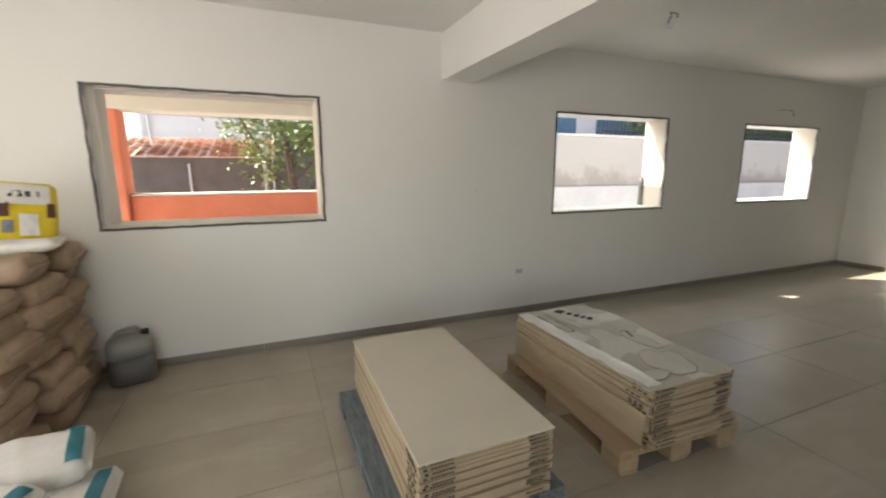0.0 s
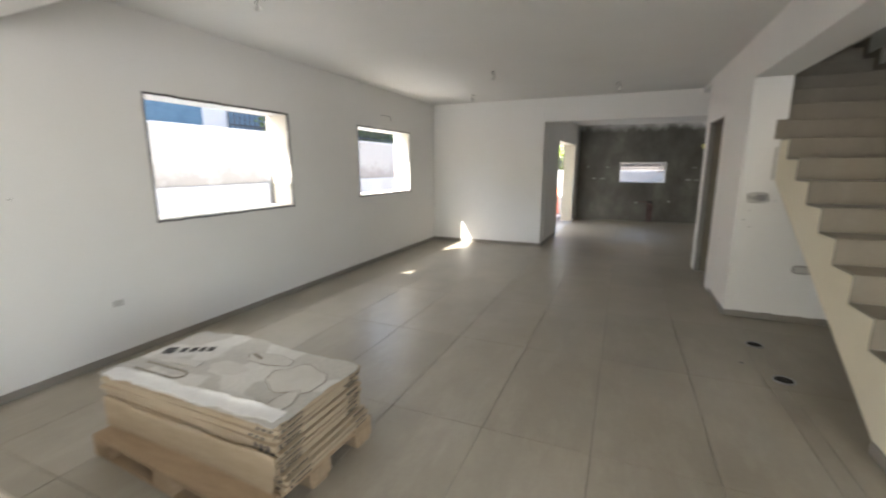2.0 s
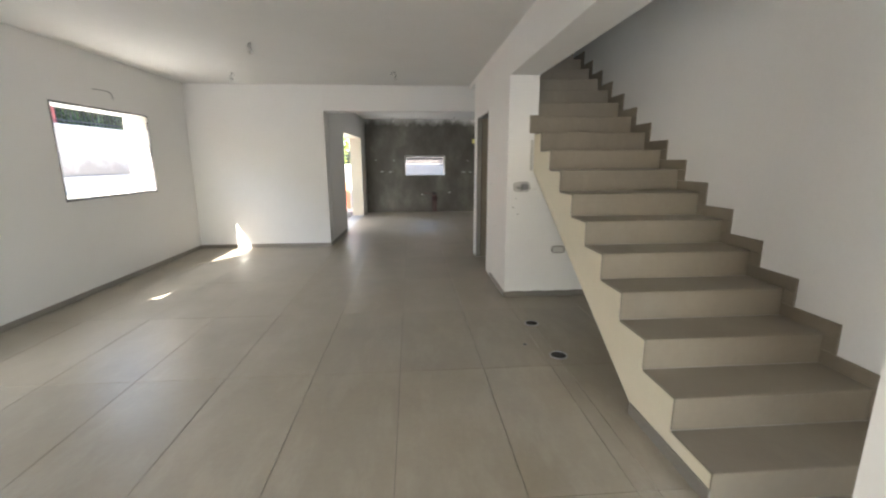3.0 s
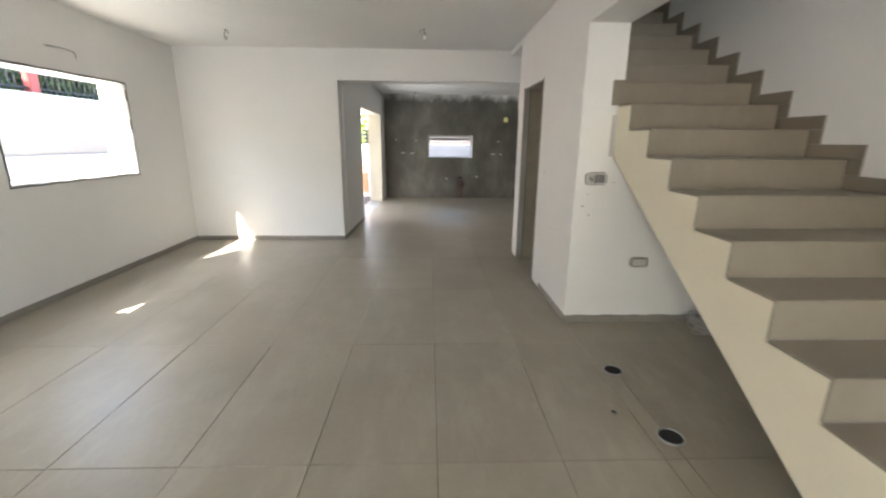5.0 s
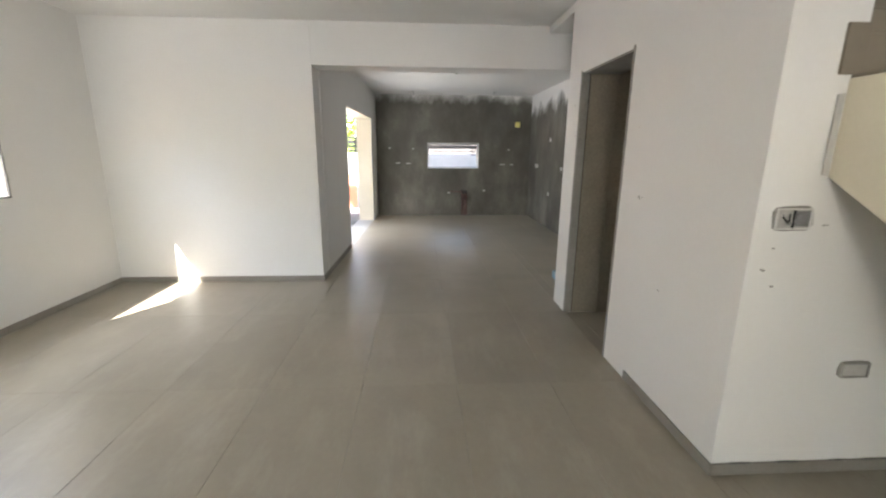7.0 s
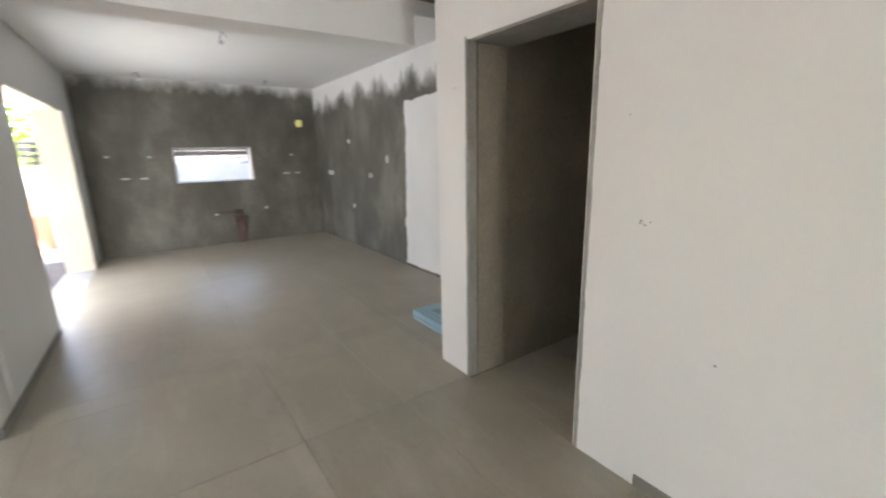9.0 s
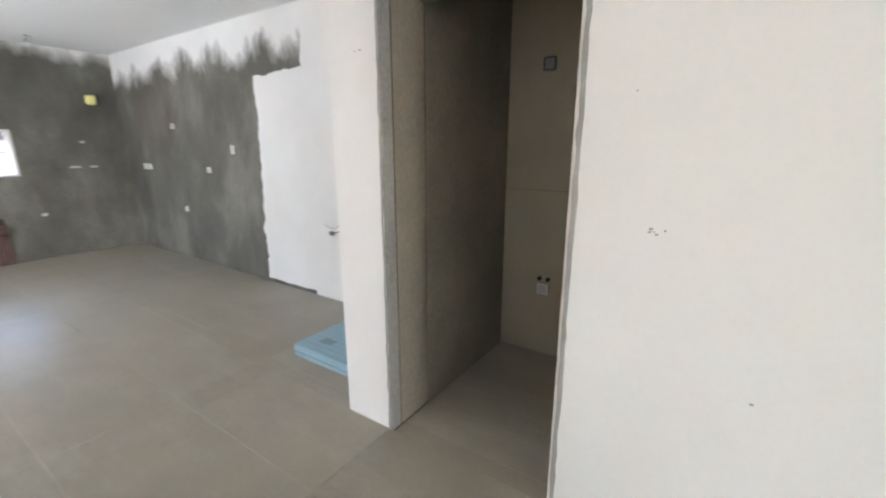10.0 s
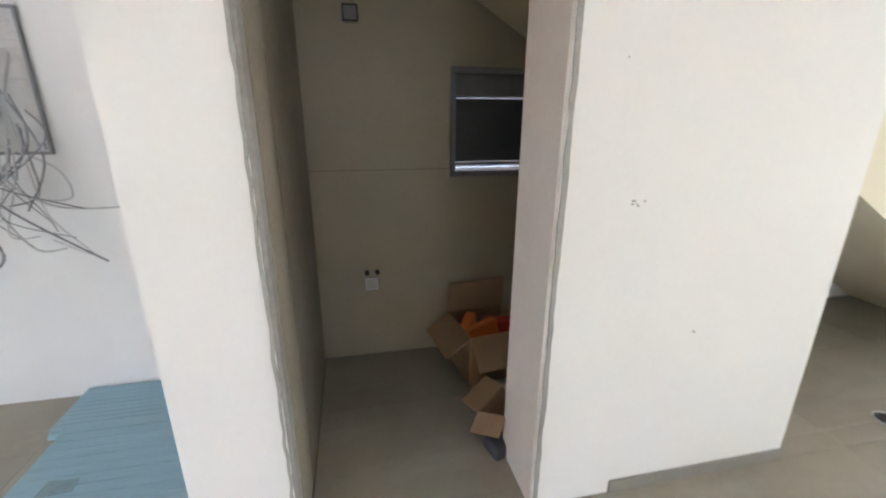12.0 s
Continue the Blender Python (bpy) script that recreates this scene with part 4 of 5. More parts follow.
# ---- sacks, canister ----
def sack_mesh(l, w, h, seed, lump=0.018):
    """A filled paper sack: pillow with pinched ends, creases and dents."""
    bm = bmesh.new()
    nu, nv = 28, 20
    rows = []
    for i in range(nu + 1):
        u = -1 + 2 * i / nu
        end = (1 - abs(u) ** 11) ** 0.5
        ring = []
        for j in range(nv):
            a = 2 * math.pi * j / nv
            c, s = math.cos(a), math.sin(a)
            px = u * l / 2
            py = w / 2 * math.copysign(abs(c) ** 0.5, c) * (0.90 + 0.10 * end)
            pz = h / 2 * math.copysign(abs(s) ** 0.7, s) * (0.42 + 0.58 * end)
            p = Vector((px, py, pz))
            q = p * 7 + Vector((seed * 3.1, 0, 0))
            p += Vector((0.4, 0.7, 1.0)) * lump * noise.noise(q) + Vector((0, 0, 0.35 * lump)) * noise.noise(q * 3.5)
            p.z -= 0.5 * lump * max(0.0, 1 - 7 * abs(noise.noise(q * 1.3 + Vector((9, 4, seed))))) * (1 if s > 0 else 0)
            ring.append(bm.verts.new(p))
        rows.append(ring)
    for a, b in zip(rows, rows[1:]):
        for j in range(nv):
            bm.faces.new((a[j], a[(j + 1) % nv], b[(j + 1) % nv], b[j]))
    bm.faces.new(rows[0])
    bm.faces.new(rows[-1])
    return bm


def print_patch(parent, mat, x0, x1, y0, y1, l, w, h, seed, lump, name="print"):
    """Ink lying on the upper side of a sack."""
    bm = bmesh.new()
    n = 10
    g = []
    for i in range(n + 1):
        row = []
        for j in range(n + 1):
            px, py = x0 + (x1 - x0) * i / n, y0 + (y1 - y0) * j / n
            c = min(1.0, abs(py) / (w / 2 * 0.99))
            s = (1 - min(0.999, c ** 4)) ** 0.35
            u = px / (l / 2)
            end = (1 - min(0.999, abs(u) ** 11)) ** 0.5
            p = Vector((px, py, h / 2 * s * (0.42 + 0.58 * end)))
            q = p * 7 + Vector((seed * 3.1, 0, 0))
            p.z += lump * noise.noise(q) + 0.35 * lump * noise.noise(q * 3.5) + 0.006
            row.append(bm.verts.new(p))
        g.append(row)
    for i in range(n):
        for j in range(n):
            bm.faces.new((g[i][j], g[i + 1][j], g[i + 1][j + 1], g[i][j + 1]))
    part(name, bm, mat, parent, "", True)


def sack(mat, m, dims, seed, label, group, prints=()):
    l, w, h = dims
    root = tagged(new("sack"), label, "sack", group)
    root.matrix_world = m
    part("bag", sack_mesh(l, w, h, seed), mat, root, "", True)
    for s in (-1, 1):
        part("end_seam", box((s * l / 2 - 0.012, -w * 0.42, -0.012), (s * l / 2 + 0.012, w * 0.42, 0.012), 0.004), mat, root)
    for p in prints:
        print_patch(root, p[0], *p[1:5], l, w, h, seed, 0.018)
    return root


rng = random.Random(12)
z = 0.085
layer = 0
while layer < 8:
    for i, yy in enumerate((3.62, 3.25, 2.88)):
        if layer == 7 and i == 2:
            continue
        off = rng.uniform(-0.07, 0.05) - 0.012 * layer * (i == 2)
        blue = [(M["grey_print"], -0.05, 0.10, -0.15, 0.15)] if (layer + i) % 3 == 0 else []
        sack(M["sack_brown"], pose(-1.27 + off, yy + rng.uniform(-0.03, 0.03) - 0.02 * (layer % 2), z, rng.uniform(-4, 4), rng.uniform(-4, 4), rng.uniform(-7, 7)), (0.58, 0.385, 0.165), layer * 5 + i, "filled brown paper cement sack, dusty and creased", "brown sacks stacked by the wall", blue)
        sack(M["sack_brown"], pose(-1.86 + off * 0.5, yy + rng.uniform(-0.02, 0.02), z, 0, 0, rng.uniform(-4, 4)), (0.58, 0.385, 0.165), 90 + layer * 5 + i, "filled brown paper cement sack, dusty and creased", "brown sacks stacked by the wall")
    z += 0.126
    layer += 1
top = z - 0.05
y = sack(M["sack_yellow"], pose(-1.20, 3.44, top + 0.245, 78, 6, 38), (0.40, 0.44, 0.13), 7, "yellow and white adhesive sack standing on brown sacks", "", [(M["sack_white"], 0.06, 0.19, -0.17, 0.17)])
y.matrix_world = pose(-1.17, 3.50, top + 0.20) @ pose(0, 0, 0, 0, 0, 28) @ pose(0, 0, 0, 76, 7, 0) @ pose(0, 0, 0, 0, 0, 90) @ Matrix.Diagonal((0.95, 0.82, 1, 1))
print_patch(y, M["sack_white"], -0.14, 0.0, -0.10, 0.0, 0.40, 0.44, 0.13, 7, 0.018, "label_panel")
print_patch(y, M["plum"], -0.02, 0.07, 0.05, 0.15, 0.40, 0.44, 0.13, 7, 0.018, "round_mark")
print_patch(y, M["plum"], -0.02, 0.07, -0.20, -0.15, 0.40, 0.44, 0.13, 7, 0.018, "round_mark")
for k in range(4):
    print_patch(y, M["ink"], 0.105, 0.145, -0.11 + k * 0.045, -0.078 + k * 0.045, 0.40, 0.44, 0.13, 7, 0.018, "brand_bar")
print_patch(y, M["grey_print"], -0.12, -0.04, 0.03, 0.09, 0.40, 0.44, 0.13, 7, 0.018, "picture_panel")
sack(M["sack_white"], pose(-1.22, 3.42, top + 0.035, 0, 0, 12), (0.50, 0.36, 0.075), 33, "flattened white paper sack under the yellow sack", "")
# white sacks with teal print
spec = [(-0.78, 2.32, 0.08, 4), (-0.80, 2.02, 0.08, -3), (-0.90, 2.48, 0.205, 14), (-0.98, 2.14, 0.22, -12)]
for i, (px, py, pz, rz) in enumerate(spec):
    sack(M["sack_white"], pose(px - 0.03, py - 0.02, pz, 0, 3, rz), (0.56, 0.38, 0.15), 60 + i, "white paper sack with teal printed bands", "white sacks on the floor", [(M["teal"], 0.205, 0.262, -0.16, 0.13)] + ([(M["teal"], -0.02, 0.12, -0.12, -0.02)] if i == 3 else []))

can = tagged(new("canister"), "grey plastic canister with dark liquid and a top handle", "canister")
can.matrix_world = pose(-0.78, 3.715, 0, 0, 0, 15)
def rounded_shell(levels, n=28):
    """Stacked rounded-square rings; levels: (half width, half depth, height)."""
    bm = bmesh.new()
    rings = []
    for hw, hd, h in levels:
        ring = []
        for k in range(n):
            a = 2 * math.pi * k / n
            c, q = math.cos(a), math.sin(a)
            ring.append(bm.verts.new((hw * math.copysign(abs(c) ** 0.6, c), hd * math.copysign(abs(q) ** 0.6, q), h)))
        rings.append(ring)
    for a, b in zip(rings, rings[1:]):
        for k in range(n):
            bm.faces.new((a[k], a[(k + 1) % n], b[(k + 1) % n], b[k]))
    bm.faces.new(rings[0][::-1])
    bm.faces.new(rings[-1])
    return bm


part("lower_body", rounded_shell([(0.12, 0.10, 0.0), (0.14, 0.12, 0.012), (0.146, 0.126, 0.04), (0.145, 0.125, 0.205)]), M["can_dark"], can, "dark lower half filled with liquid", True)
part("upper_body", rounded_shell([(0.145, 0.125, 0.206), (0.144, 0.124, 0.27), (0.135, 0.115, 0.305), (0.11, 0.09, 0.332), (0.06, 0.05, 0.342)]), M["can"], can, "", True)
part("handle", tube(bezier([(-0.09, 0, 0.325), (-0.06, 0, 0.375), (0.05, 0, 0.39), (0.07, 0, 0.325)], 6), 0.014, 8), M["can"], can)
part("cap", cyl(0.028, 0.035, (0.095, 0, 0.33)), M["iron"], can)

# ---- foam boards ----
M["smear"] = mottled("cement_smear", (0.20, 0.27, 0.29), (0.28, 0.40, 0.45), 14, 60, 0.85, 0.2)
foam_spec = [(7.99, 8.72, -1.48, -0.955, 0.0), (7.99, 8.745, -1.50, -0.965, 0.026), (7.985, 8.73, -1.49, -0.96, 0.052), (7.97, 8.83, -1.83, -1.505, 0.0), (7.97, 8.82, -1.835, -1.51, 0.026)]
for i, (x0, x1, y0, y1, zb) in enumerate(foam_spec):
    root = tagged(new("foam_board"), "pale blue grooved insulation board lying on the floor", "foam board", "insulation boards")
    bm = bmesh.new()
    prof = []
    for k in range(10):
        ya, yb = y0 + (y1 - y0) * k / 10, y0 + (y1 - y0) * (k + 1) / 10
        prof += [(ya + 0.003, zb + 0.0255), (yb - 0.003, zb + 0.0255), (yb, zb + 0.0215)]
    prof = [(y0, zb + 0.001)] + prof + [(y1, zb + 0.001)]
    ends = [[bm.verts.new((q, py, pz)) for py, pz in prof] for q in (x0, x1)]
    for k in range(len(prof)):
        j = (k + 1) % len(prof)
        bm.faces.new((ends[0][k], ends[0][j], ends[1][j], ends[1][k]))
    bm.faces.new(ends[0])
    bm.faces.new(ends[1])
    part("board", bm, M["foam"], root)
    if i == 2:
        bm = ragged(0.11, 0.07, 3, 0.5)
        bmesh.ops.transform(bm, matrix=Matrix.Translation((8.55, -1.12, zb + 0.0235)), verts=bm.verts)
        part("dust_stain", bm, M["smear"], root, "grey cement smear")


# ---- chased boxes, sockets and marks ----
def wall_box(name, at, w, h, face, label, fill=True, rough=True, dull=False):
    """A flush electrical box in a chased hole; face is the way out of the wall ('+y', '-x', ...)."""
    rot = {"+y": 0, "-x": 90, "-y": 180, "+x": -90}[face]
    root = tagged(new(name), label, "socket box")
    root.matrix_world = Matrix.Translation(at) @ pose(0, 0, 0, 0, 0, rot)
    if rough:
        bm = bmesh.new()
        n = 26
        ring = []
        for k in range(n):
            a = 2 * math.pi * k / n
            r = 1 + 0.12 * noise.noise(Vector((3 * math.cos(a), 3 * math.sin(a), at[0] * 3 + at[2])))
            px = math.copysign(abs(math.cos(a)) ** 0.45, math.cos(a)) * w * 0.58 * r
            pz = math.copysign(abs(math.sin(a)) ** 0.45, math.sin(a)) * h * 0.60 * r
            ring.append((bm.verts.new((px, 0.0, pz)), bm.verts.new((px * 0.97, 0.004, pz * 0.97))))
        for k in range(n):
            a, b = ring[k], ring[(k + 1) % n]
            bm.faces.new((a[0], b[0], b[1], a[1]))
        bm.faces.new([r[1] for r in ring])
        part("plaster_patch", bm, M["raw"], root, "rough grey plaster patch")
    t = 0.006
    for lo, hi in (((-w / 2, 0.002, -h / 2), (w / 2, 0.012, -h / 2 + t)), ((-w / 2, 0.002, h / 2 - t), (w / 2, 0.012, h / 2)), ((-w / 2, 0.002, -h / 2 + t), (-w / 2 + t, 0.012, h / 2 - t)), ((w / 2 - t, 0.002, -h / 2 + t), (w / 2, 0.012, h / 2 - t))):
        part("rim", box(lo, hi, 0.001), M["raw_pale"] if dull else M["plastic"] if fill else M["iron"], root)
    part("back", box((-w / 2 + t, 0.003, -h / 2 + t), (w / 2 - t, 0.006, h / 2 - t)), M["cable_pale"] if fill else M["cable"], root)
    return root


sw = wall_box("switch_box", (BX, -0.885, 1.20), 0.15, 0.085, "-x", "open chased switch box with bent wires")
part("wire", tube(bezier([(-0.02, 0.006, 0.0), (0.0, 0.03, 0.02), (0.03, 0.02, -0.02), (0.05, 0.01, 0.02)], 6), 0.003, 5), M["cable"], sw)
part("wire", tube(bezier([(0.02, 0.006, 0.02), (0.04, 0.03, -0.01), (0.06, 0.02, 0.01)], 6), 0.003, 5), M["iron"], sw)
part("divider", box((0.0, 0.004, -0.036), (0.006, 0.013, 0.036)), M["iron"], sw)
# Shade of the open half, painted as a dark plate on the back.
part("box_shade_plate", box((-0.066, 0.0065, -0.03), (-0.006, 0.0085, 0.032), 0.001), M["cable"], sw, "dark plate drawn for the shaded open half")
part("plaster_fill", blob(0.028, 0.030, 4.4, 0.0)[0], M["concrete"], sw, "pale plaster plug").matrix_basis = pose(0.038, 0.0065, 0, -90, 0, 0)
wall_box("socket_box", (BX, -1.31, 0.525), 0.13, 0.07, "-x", "plaster-smeared socket box in the wall", dull=True)
wall_box("socket_box", (BX, -1.63, 0.96), 0.13, 0.075, "-x", "plaster-smeared socket box under the stair slope", dull=True)
wall_box("socket_box", (2.61, NY, 0.455), 0.09, 0.055, "-y", "blanked white socket box in the wall", True, False)
for px, pz in ((7.35, 1.919), (7.31, 0.477)):
    wall_box("socket_box", (px, CY, pz), 0.075, 0.075, "+y", "dark-rimmed junction box in the closet wall", pz < 1)
for px in (7.335, 7.275):
    ob = tagged(finish("pipe_stub", cyl(0.014, 0.02, (0, 0, 0), 12), M["iron"]), "capped dark pipe stub in the closet wall", "pipe")
    ob.matrix_world = pose(px, CY, 0.55, -90, 0, 0)
for py, pz, w, h in ((1.253, 1.484, 0.05, 0.04), (0.742, 1.471, 0.05, 0.04), (1.08, 1.16, 0.10, 0.035), (0.85, 1.155, 0.10, 0.035), (-0.845, 0.562, 0.06, 0.05), (-1.25, 1.142, 0.12, 0.04), (-1.45, 1.14, 0.08, 0.035), (-1.375, 1.461, 0.05, 0.04), (-0.05, 0.51, 0.06, 0.04)):
    wall_box("socket_box", (KX, py, pz), w, h * 0.8, "-x", "small cement-smeared socket box in raw plaster", True, False, True)
for px, pz, w, h in ((12.007, 1.647, 0.07, 0.06), (12.864, 1.144, 0.22, 0.07), (11.292, 1.148, 0.07, 0.06), (10.761, 1.38, 0.06, 0.09), (11.951, 0.646, 0.06, 0.06)):
    wall_box("socket_box", (px, KY, pz), w, h, "+y", "small white socket box in raw plaster", True, False)
M["chase"] = mottled("dark_chase_plaster", (0.035, 0.03, 0.028), (0.08, 0.07, 0.065), 12, 50, 0.9, 0.4)
M["pipe_brown"] = mottled("brown_drain_pipe", (0.07, 0.035, 0.03), (0.15, 0.085, 0.07), 12, 60, 0.5, 0.1)
plumb = tagged(new("pipe_outlet"), "dark open wall chase with kitchen drain pipes", "pipes")
# The chase is a flat, dark, ragged sheet on the wall face.
part("chase", ragged(0.14, 0.34, 5, 0.2), M["chase"], plumb, "dark open chase").matrix_basis = pose(KX - 0.004, -0.40, 0.40, 0, -90, 0) @ pose(0, 0, 0, 0, 0, 90)
for py in (-0.36, -0.41, -0.45):
    part("pipe", tube([(KX - 0.02, py, 0.0), (KX - 0.025, py, 0.35), (KX - 0.09, py, 0.42), (KX - 0.10, py + 0.03, 0.50)], 0.022, 8), M["pipe_brown"], plumb)
part("supply_pipe", tube([(KX - 0.012, -0.35, 0.53), (KX - 0.012, -0.08, 0.545)], 0.014, 6), M["pipe_brown"], plumb)
lamp = tagged(new("work_light_socket"), "small fluorescent yellow wall fitting in the kitchen", "wall lamp")
part("housing", box((KX - 0.07, -1.60, 1.94), (KX - 0.001, -1.49, 2.06), 0.02), M["yellow_glow"], lamp)
part("bar", box((KX - 0.074, -1.615, 1.93), (KX - 0.07, -1.60, 2.09)), M["iron"], lamp)


def wall_scuff(at, w, seed, label="dark scuff and plug holes in white paint", count=7, turn=0):
    """Small chips in the paint round a screw hole."""
    r = random.Random(seed)
    bm = bmesh.new()
    for k in range(count):
        px, pz, s = r.uniform(-w, w), r.gauss(0, 0.006), r.uniform(0.003, 0.009)
        add_box(bm, (px, 0.0, pz), (px + s * 1.6, 0.0025, pz + s))
    ob = tagged(finish("paint_chip", bm, M["raw_pale"]), label, "scuff", kind="stuff")
    ob.matrix_world = Matrix.Translation(at) @ pose(0, 0, 0, 0, 0, turn)


for q, (cy, cz, w) in enumerate(((-1.03, 1.17, 0.02), (-0.83, 1.07, 0.004), (-0.80, 0.98, 0.01), (-0.86, 0.92, 0.006))):
    wall_scuff((BX, cy, cz), w, 30 + q, "small paint chips beside the switch box", 2, 90)
wall_scuff((6.508, BY, 1.181), 0.03, 1, count=5)
wall_scuff((6.605, BY, 1.597), 0.004, 2, "small paint chip in the white wall", 1)
wall_scuff((6.20, BY, 0.70), 0.003, 3, "small paint chip in the white wall", 1)
wall_scuff((7.75, BY, 1.83), 0.02, 4, "pencil note on white paint", 3)
wire = tagged(finish("chase_line", tube(bezier([(6.62, NY - 0.004, 2.285), (6.80, NY - 0.006, 2.295), (6.93, NY - 0.006, 2.28), (6.955, NY - 0.006, 2.215)], 8), 0.004, 5), M["cable"]), "thin grey cable tail above the window", "cable")
wall_scuff((2.1, NY - 0.004, 1.30), 0.01, 6, "small paint chip in the white wall", 2)
chip = tagged(finish("plaster_chip", ragged(0.30, 0.028, 4, 0.35, 60), M["concrete"]), "rough unpainted plaster edge beside the stairs", "plaster")
chip.matrix_world = pose(BX - 0.0045, -0.975, 1.52, 0, -90, 0)

rng = random.Random(9)
for k in range(5):
    crust = tagged(finish("cement_crust", ragged(0.012, rng.uniform(0.06, 0.16), k, 0.4, 36), M["raw"]), "dark cement crust along the top of the skirting", "crumbs", kind="stuff")
    crust.matrix_world = pose(BX - 0.0135, -0.86 - 0.23 * k, 0.064, 0, 0, 0)
# ---- ceiling lamp hooks ----
def ceiling_hook(at, seed):
    r = random.Random(seed)
    root = tagged(new("ceiling_lamp_point"), "bare ceiling lamp point with a white connector", "lamp point", "bare lamp points")
    root.matrix_world = Matrix.Translation(at) @ pose(0, 0, 0, 0, 0, r.uniform(0, 360))
    part("wire", tube(bezier([(0, 0, 0.0), (0.01, 0, -0.03), (-0.01, 0.006, -0.06), (0, 0, -0.08)], 6), 0.005, 6), M["cable"], root)
    part("connector", box((-0.02, -0.012, -0.115), (0.02, 0.012, -0.078), 0.004), M["plastic"], root)
    part("hook", tube(bezier([(0.0, 0, -0.001), (0.04, 0, -0.015), (0.055, 0, -0.03), (0.045, 0, -0.045)], 6), 0.004, 6), M["cable"], root)


for i, p in enumerate(((3.17, 2.77, CEIL), (6.15, 1.92, CEIL), (7.70, 2.74, CEIL), (7.55, 0.46, CEIL), (13.0, 0.72, KCEIL), (12.95, -0.90, KCEIL), (10.3, 0.08, KCEIL))):
    ceiling_hook(p, i)

# ---- drains and cable coil ----
for px, py, r in ((4.84, -0.815, 0.058), (4.19, -0.84, 0.062), (4.40, -0.632, 0.014)):
    root = tagged(new("floor_drain"), "open round pipe hole in the tiled floor", "drain")
    # No hole is cut: a disc above the tiles carries the pipe's shade.
    bm = bmesh.new()
    bmesh.ops.create_cone(bm, cap_ends=True, segments=24, radius1=r, radius2=r, depth=0.002, matrix=Matrix.Translation((px, py, 0.004)))
    part("hole", bm, M["hole"], root, "dark disc standing in for the shaded pipe inside")
    ring = [(px + (r + 0.002) * math.cos(k * math.pi / 12), py + (r + 0.002) * math.sin(k * math.pi / 12), 0.005) for k in range(25)]
    part("pipe_rim", tube(ring, 0.006 if r > 0.03 else 0.002, 6), M["metal"], root)
coil = tagged(new("cable_coil"), "loose coil of pale electrical conduit on the floor", "cable")
rng = random.Random(2)
for k in range(11):
    r0, ph = rng.uniform(0.085, 0.135), rng.uniform(0, 6.28)
    cx, cy, cz = 5.46 + rng.uniform(-0.02, 0.02), -1.86 + rng.uniform(-0.03, 0.03), 0.012 + 0.009 * k
    tilt = rng.uniform(-0.25, 0.25)
    pts = [(cx + r0 * math.cos(a + ph), cy + r0 * 1.1 * math.sin(a + ph), max(0.012, cz + tilt * r0 * math.sin(a))) for a in [q * 2 * math.pi / 22 for q in range(22)]]
    part("loop", tube(pts + pts[:1], 0.0055, 6), M["cable_pale"], coil)
part("tail", tube(bezier([(5.42, -1.74, 0.05), (5.37, -1.68, 0.02), (5.34, -1.75, 0.012), (5.39, -1.84, 0.012)], 8), 0.0055, 6), M["cable_pale"], coil)

# ---- electrical panel ----
panel = tagged(new("electrical_panel"), "open wall distribution box with loose grey cables", "fuse box")
px0, px1, pz0, pz1 = 8.69, 8.955, 1.265, 1.86
# Flat plate on the wall face; its grey stands for the recess's shade.
part("back", box((px0, KY + 0.0005, pz0), (px1, KY + 0.004, pz1)), M["cable_pale"], panel, "flat grey plate drawn for the shaded recess")
for lo, hi in (((px0, KY, pz0), (px1, KY + 0.02, pz0 + 0.012)), ((px0, KY, pz1 - 0.012), (px1, KY + 0.02, pz1)), ((px0, KY, pz0 + 0.012), (px0 + 0.012, KY + 0.02, pz1 - 0.012)), ((px1 - 0.012, KY, pz0 + 0.012), (px1, KY + 0.02, pz1 - 0.012))):
    part("rim", box(lo, hi, 0.002), M["cable"], panel)
for zz in (1.40, 1.55, 1.70, 1.80):
    part("din_rail", box((px0 + 0.012, KY + 0.004, zz), (px1 - 0.012, KY + 0.012, zz + 0.03), 0.002), M["cable_pale"], panel, "grey mounting rail")
part("terminal", box((px0 + 0.02, KY + 0.01, pz0 + 0.02), (px0 + 0.05, KY + 0.03, pz0 + 0.05), 0.002), M["metal"], panel)
rng = random.Random(21)
for k in range(20):
    sx, sz = rng.uniform(px0 + 0.03, px1 - 0.03), rng.uniform(1.28, 1.75)
    ex, ez = rng.uniform(8.50, 9.14), rng.uniform(0.74, 1.12)
    mx = (sx + ex) / 2 + rng.uniform(-0.12, 0.16)
    out = rng.uniform(0.03, 0.14)
    pts = [(sx, KY + 0.012, sz + rng.uniform(0, 0.1)), (sx + rng.uniform(-0.08, 0.08), KY + out, sz - 0.12), (mx, KY + out + 0.03, (sz + ez) / 2 - rng.uniform(0, 0.12)), (ex, KY + out * 0.7, ez)]
    if k % 3 == 0:
        pts.append((ex + rng.uniform(-0.2, 0.2), KY + out * 0.6, ez + rng.uniform(-0.02, 0.10)))
    part("cable", tube(bezier(pts, 8), rng.choice((0.0025, 0.0035, 0.0045)), 5), M["cable"] if k % 3 else M["cable_pale"], panel)
part("long_cable", tube(bezier([(8.86, KY + 0.02, 1.25), (9.0, KY + 0.06, 1.0), (8.98, KY + 0.05, 0.80), (9.12, KY + 0.04, 0.70), (9.25, KY + 0.03, 0.66)], 8), 0.006, 6), M["cable"], panel)
part("cable_end", box((9.235, KY + 0.015, 0.64), (9.28, KY + 0.05, 0.675), 0.006), M["cable"], panel)


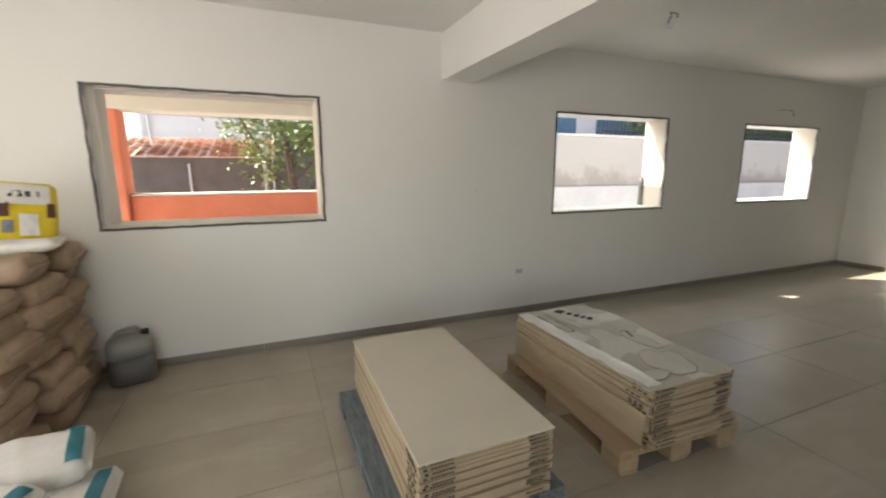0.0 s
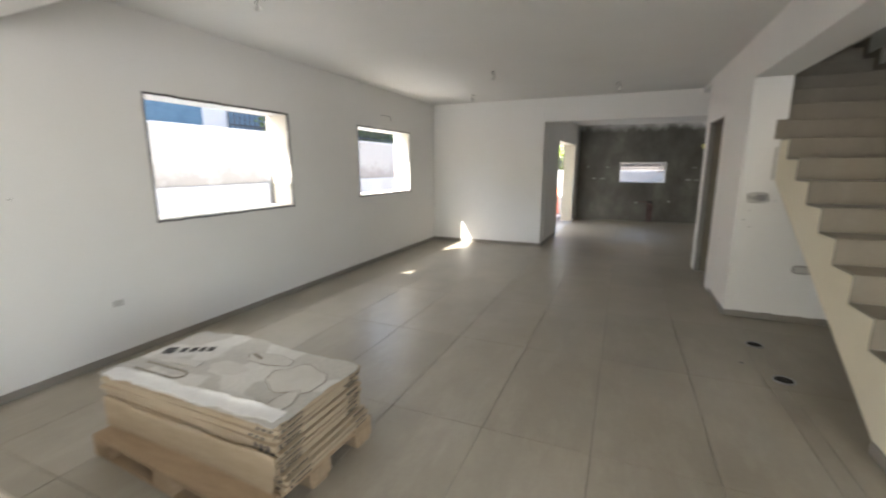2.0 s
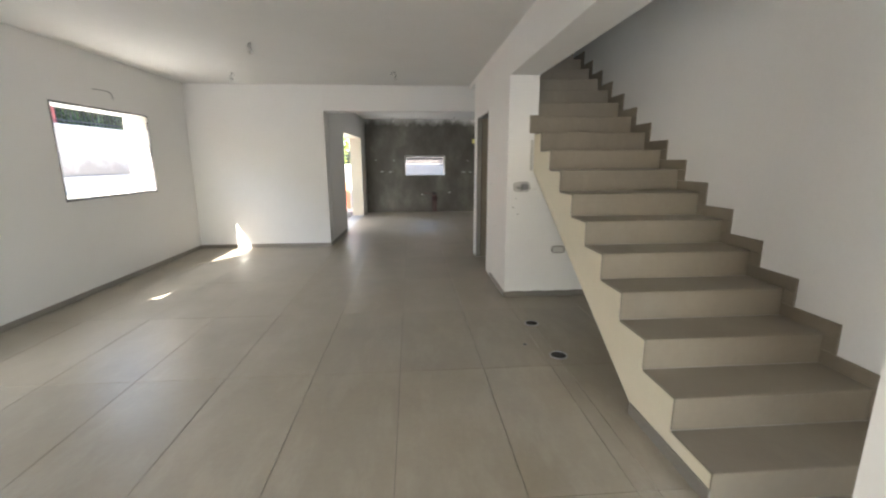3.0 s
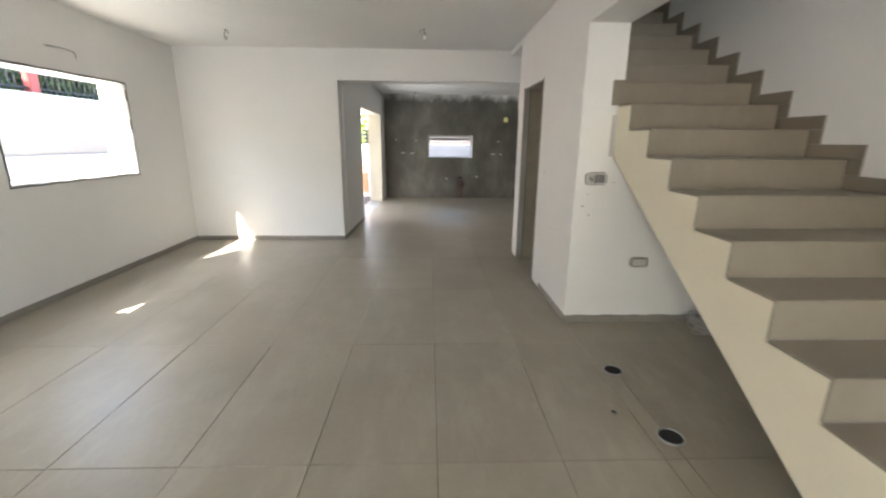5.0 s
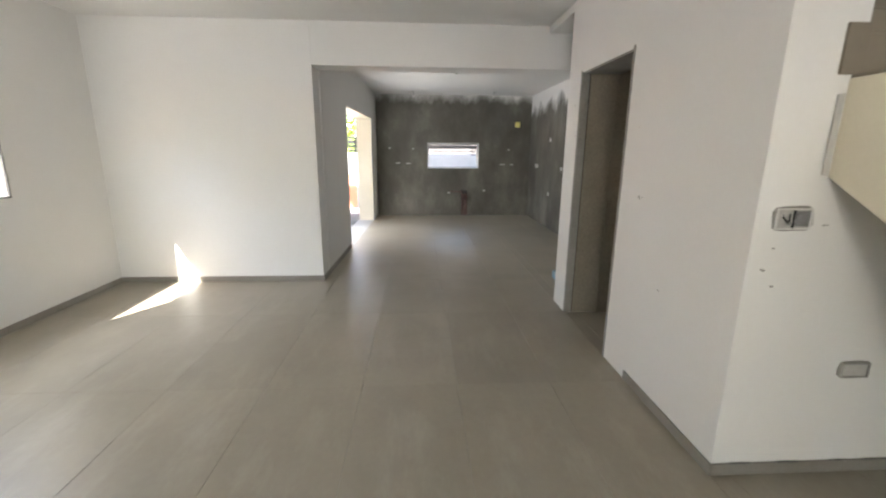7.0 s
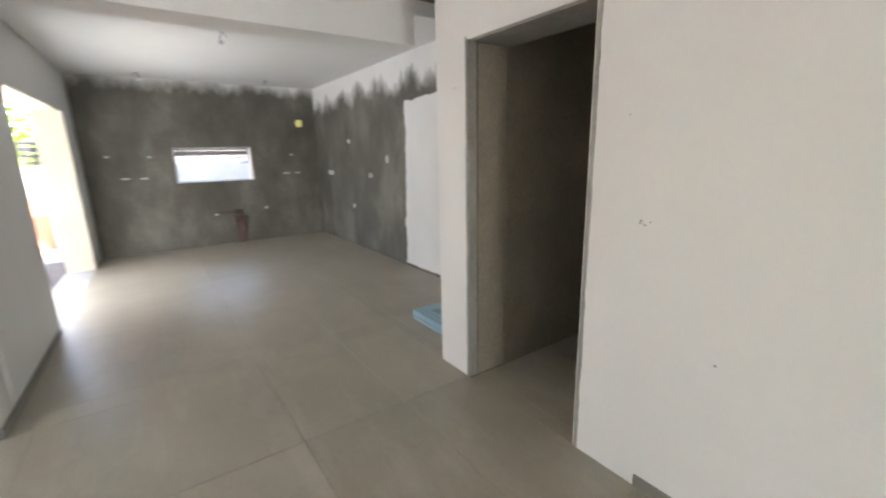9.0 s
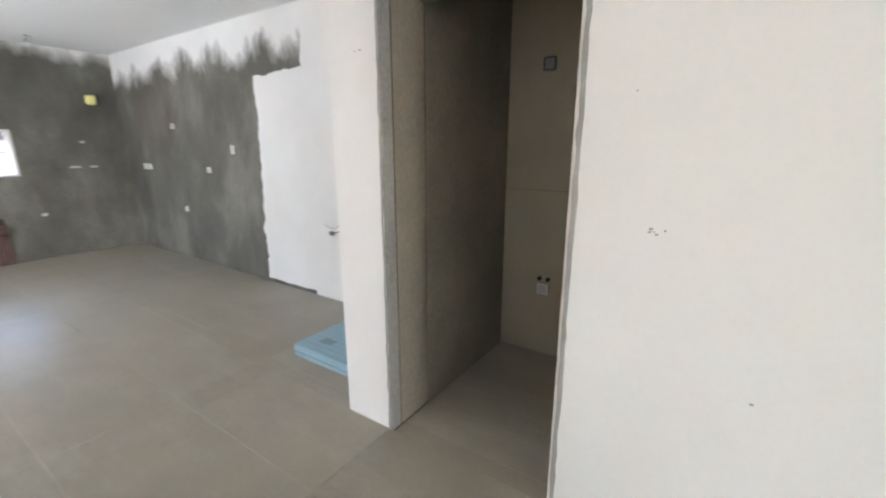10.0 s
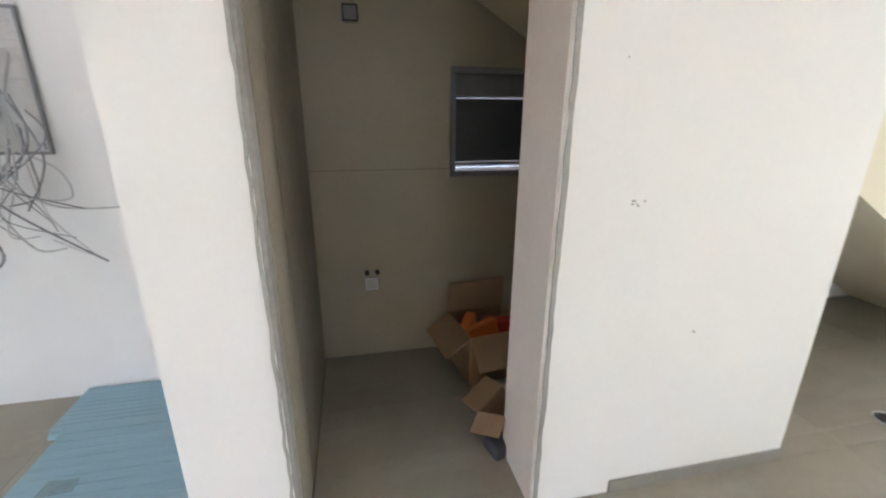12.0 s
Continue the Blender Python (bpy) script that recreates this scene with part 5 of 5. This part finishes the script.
# ---- cartons in the closet ----
def open_carton(m, w, d, h, flaps, label):
    """Box with four thin sides and opened flaps; flaps: angles for -y, +y, -x, +x (0 is upright, 90 lies outwards)."""
    root = tagged(new("open_carton"), label, "carton")
    root.matrix_world = m
    t = 0.006
    part("bottom", box((-w / 2, -d / 2, 0), (w / 2, d / 2, t)), M["card_brown"], root)
    for lo, hi in (((-w / 2, -d / 2, t), (w / 2, -d / 2 + t, h)), ((-w / 2, d / 2 - t, t), (w / 2, d / 2, h)), ((-w / 2, -d / 2 + t, t), (-w / 2 + t, d / 2 - t, h)), ((w / 2 - t, -d / 2 + t, t), (w / 2, d / 2 - t, h))):
        part("side", box(lo, hi, 0.001), M["card_brown"], root)
    ang = flaps
    part("flap", box((-w / 2, -t / 2, 0), (w / 2, t / 2, d * 0.55), 0.001), M["card_brown"], root).matrix_basis = pose(0, -d / 2, h, ang[0])
    part("flap", box((-w / 2, -t / 2, 0), (w / 2, t / 2, d * 0.55), 0.001), M["card_brown"], root).matrix_basis = pose(0, d / 2, h, -ang[1])
    part("flap", box((-t / 2, -d / 2, 0), (t / 2, d / 2, w * 0.48), 0.001), M["card_brown"], root).matrix_basis = pose(-w / 2, 0, h, 0, -ang[2])
    part("flap", box((-t / 2, -d / 2, 0), (t / 2, d / 2, w * 0.48), 0.001), M["card_brown"], root).matrix_basis = pose(w / 2, 0, h, 0, ang[3])
    return root


open_carton(pose(6.66, -1.70, 0.0, 0, 0, 8), 0.36, 0.34, 0.30, (-4, 140, 100, 125), "open brown cardboard box with orange packages inside")
for i, (dx, dy, dz, rx, ry, rz, mt) in enumerate(((0.03, 0.04, 0.20, 20, 15, 20, "orange_card"), (-0.10, -0.02, 0.22, -15, 20, -30, "red_card"), (0.10, -0.03, 0.21, 10, 30, 60, "orange_card"))):
    ob = tagged(finish("package", box((-0.10, -0.03, 0.0), (0.10, 0.03, 0.13), 0.004), M[mt]), "orange and red packages standing in a box", "package")
    ob.matrix_world = pose(6.66 + dx, -1.70 + dy, 0.165, rx * 0.5, ry * 0.5, rz)
open_carton(pose(6.69, -1.12, 0.045, 26, 14, 35), 0.20, 0.19, 0.14, (60, 120, 110, 115), "tipped brown cardboard box with crumpled paper")
bm = bmesh.new()
bmesh.ops.create_icosphere(bm, subdivisions=3, radius=0.055)
for v in bm.verts:
    v.co *= 1 + 0.35 * noise.noise(v.co * 22)
tagged(finish("crumpled_paper", bm, M["paper"]), "crumpled white paper inside the tipped box", "paper").matrix_world = pose(6.70, -1.09, 0.15)
tagged(finish("dark_bag", sack_mesh(0.14, 0.12, 0.07, 5, 0.02), M["shutter"], None, "", True), "dark plastic bag beside the tipped box", "bag").matrix_world = pose(6.80, -1.03, 0.036, 0, 0, 20)

# ---- floor tiles, last ----
def tile_mesh(w, l, g):
    bm = box((g, g, -0.008), (l - g, w - g, 0.0), g)
    me = bpy.data.meshes.new("floor_tile")
    bm.to_mesh(me)
    bm.free()
    me.materials.append(M["tile"])
    return me


floor = bpy.data.objects["floor"]
shared = {}
cut = lambda a, b, n0, step: sorted({a, b, *(n0 + step * k for k in range(-20, 30) if a + 0.02 < n0 + step * k < b - 0.02)})
for ax, bx, ay, by in ((WX, EX, BY, NY), (7.94, KX, KY, BY), (EX, KX, BY, PY), (WX, 5.62, SY, BY), (BX + 0.12, 7.61, CY, BY)):
    xs, ys = cut(ax, bx, 0.44, 1.2), cut(ay, by, 0.37, 0.6)
    for p, q in zip(xs, xs[1:]):
        for r, s in zip(ys, ys[1:]):
            key = (round(s - r, 3), round(q - p, 3), 0.0016 if p < 4.9 else 0.0007)
            if key not in shared:
                shared[key] = tile_mesh(*key)
            t = new("floor_tile", shared[key])
            t.parent = floor
            t.location = (p, r, 0)
tagged(finish("threshold_strip", box((EX + 0.3, PY + 0.3, -0.2), (KX + 0.3, NY + NT, -0.07)), M["concrete"]), "concrete step outside the doorway", "step", kind="structure")
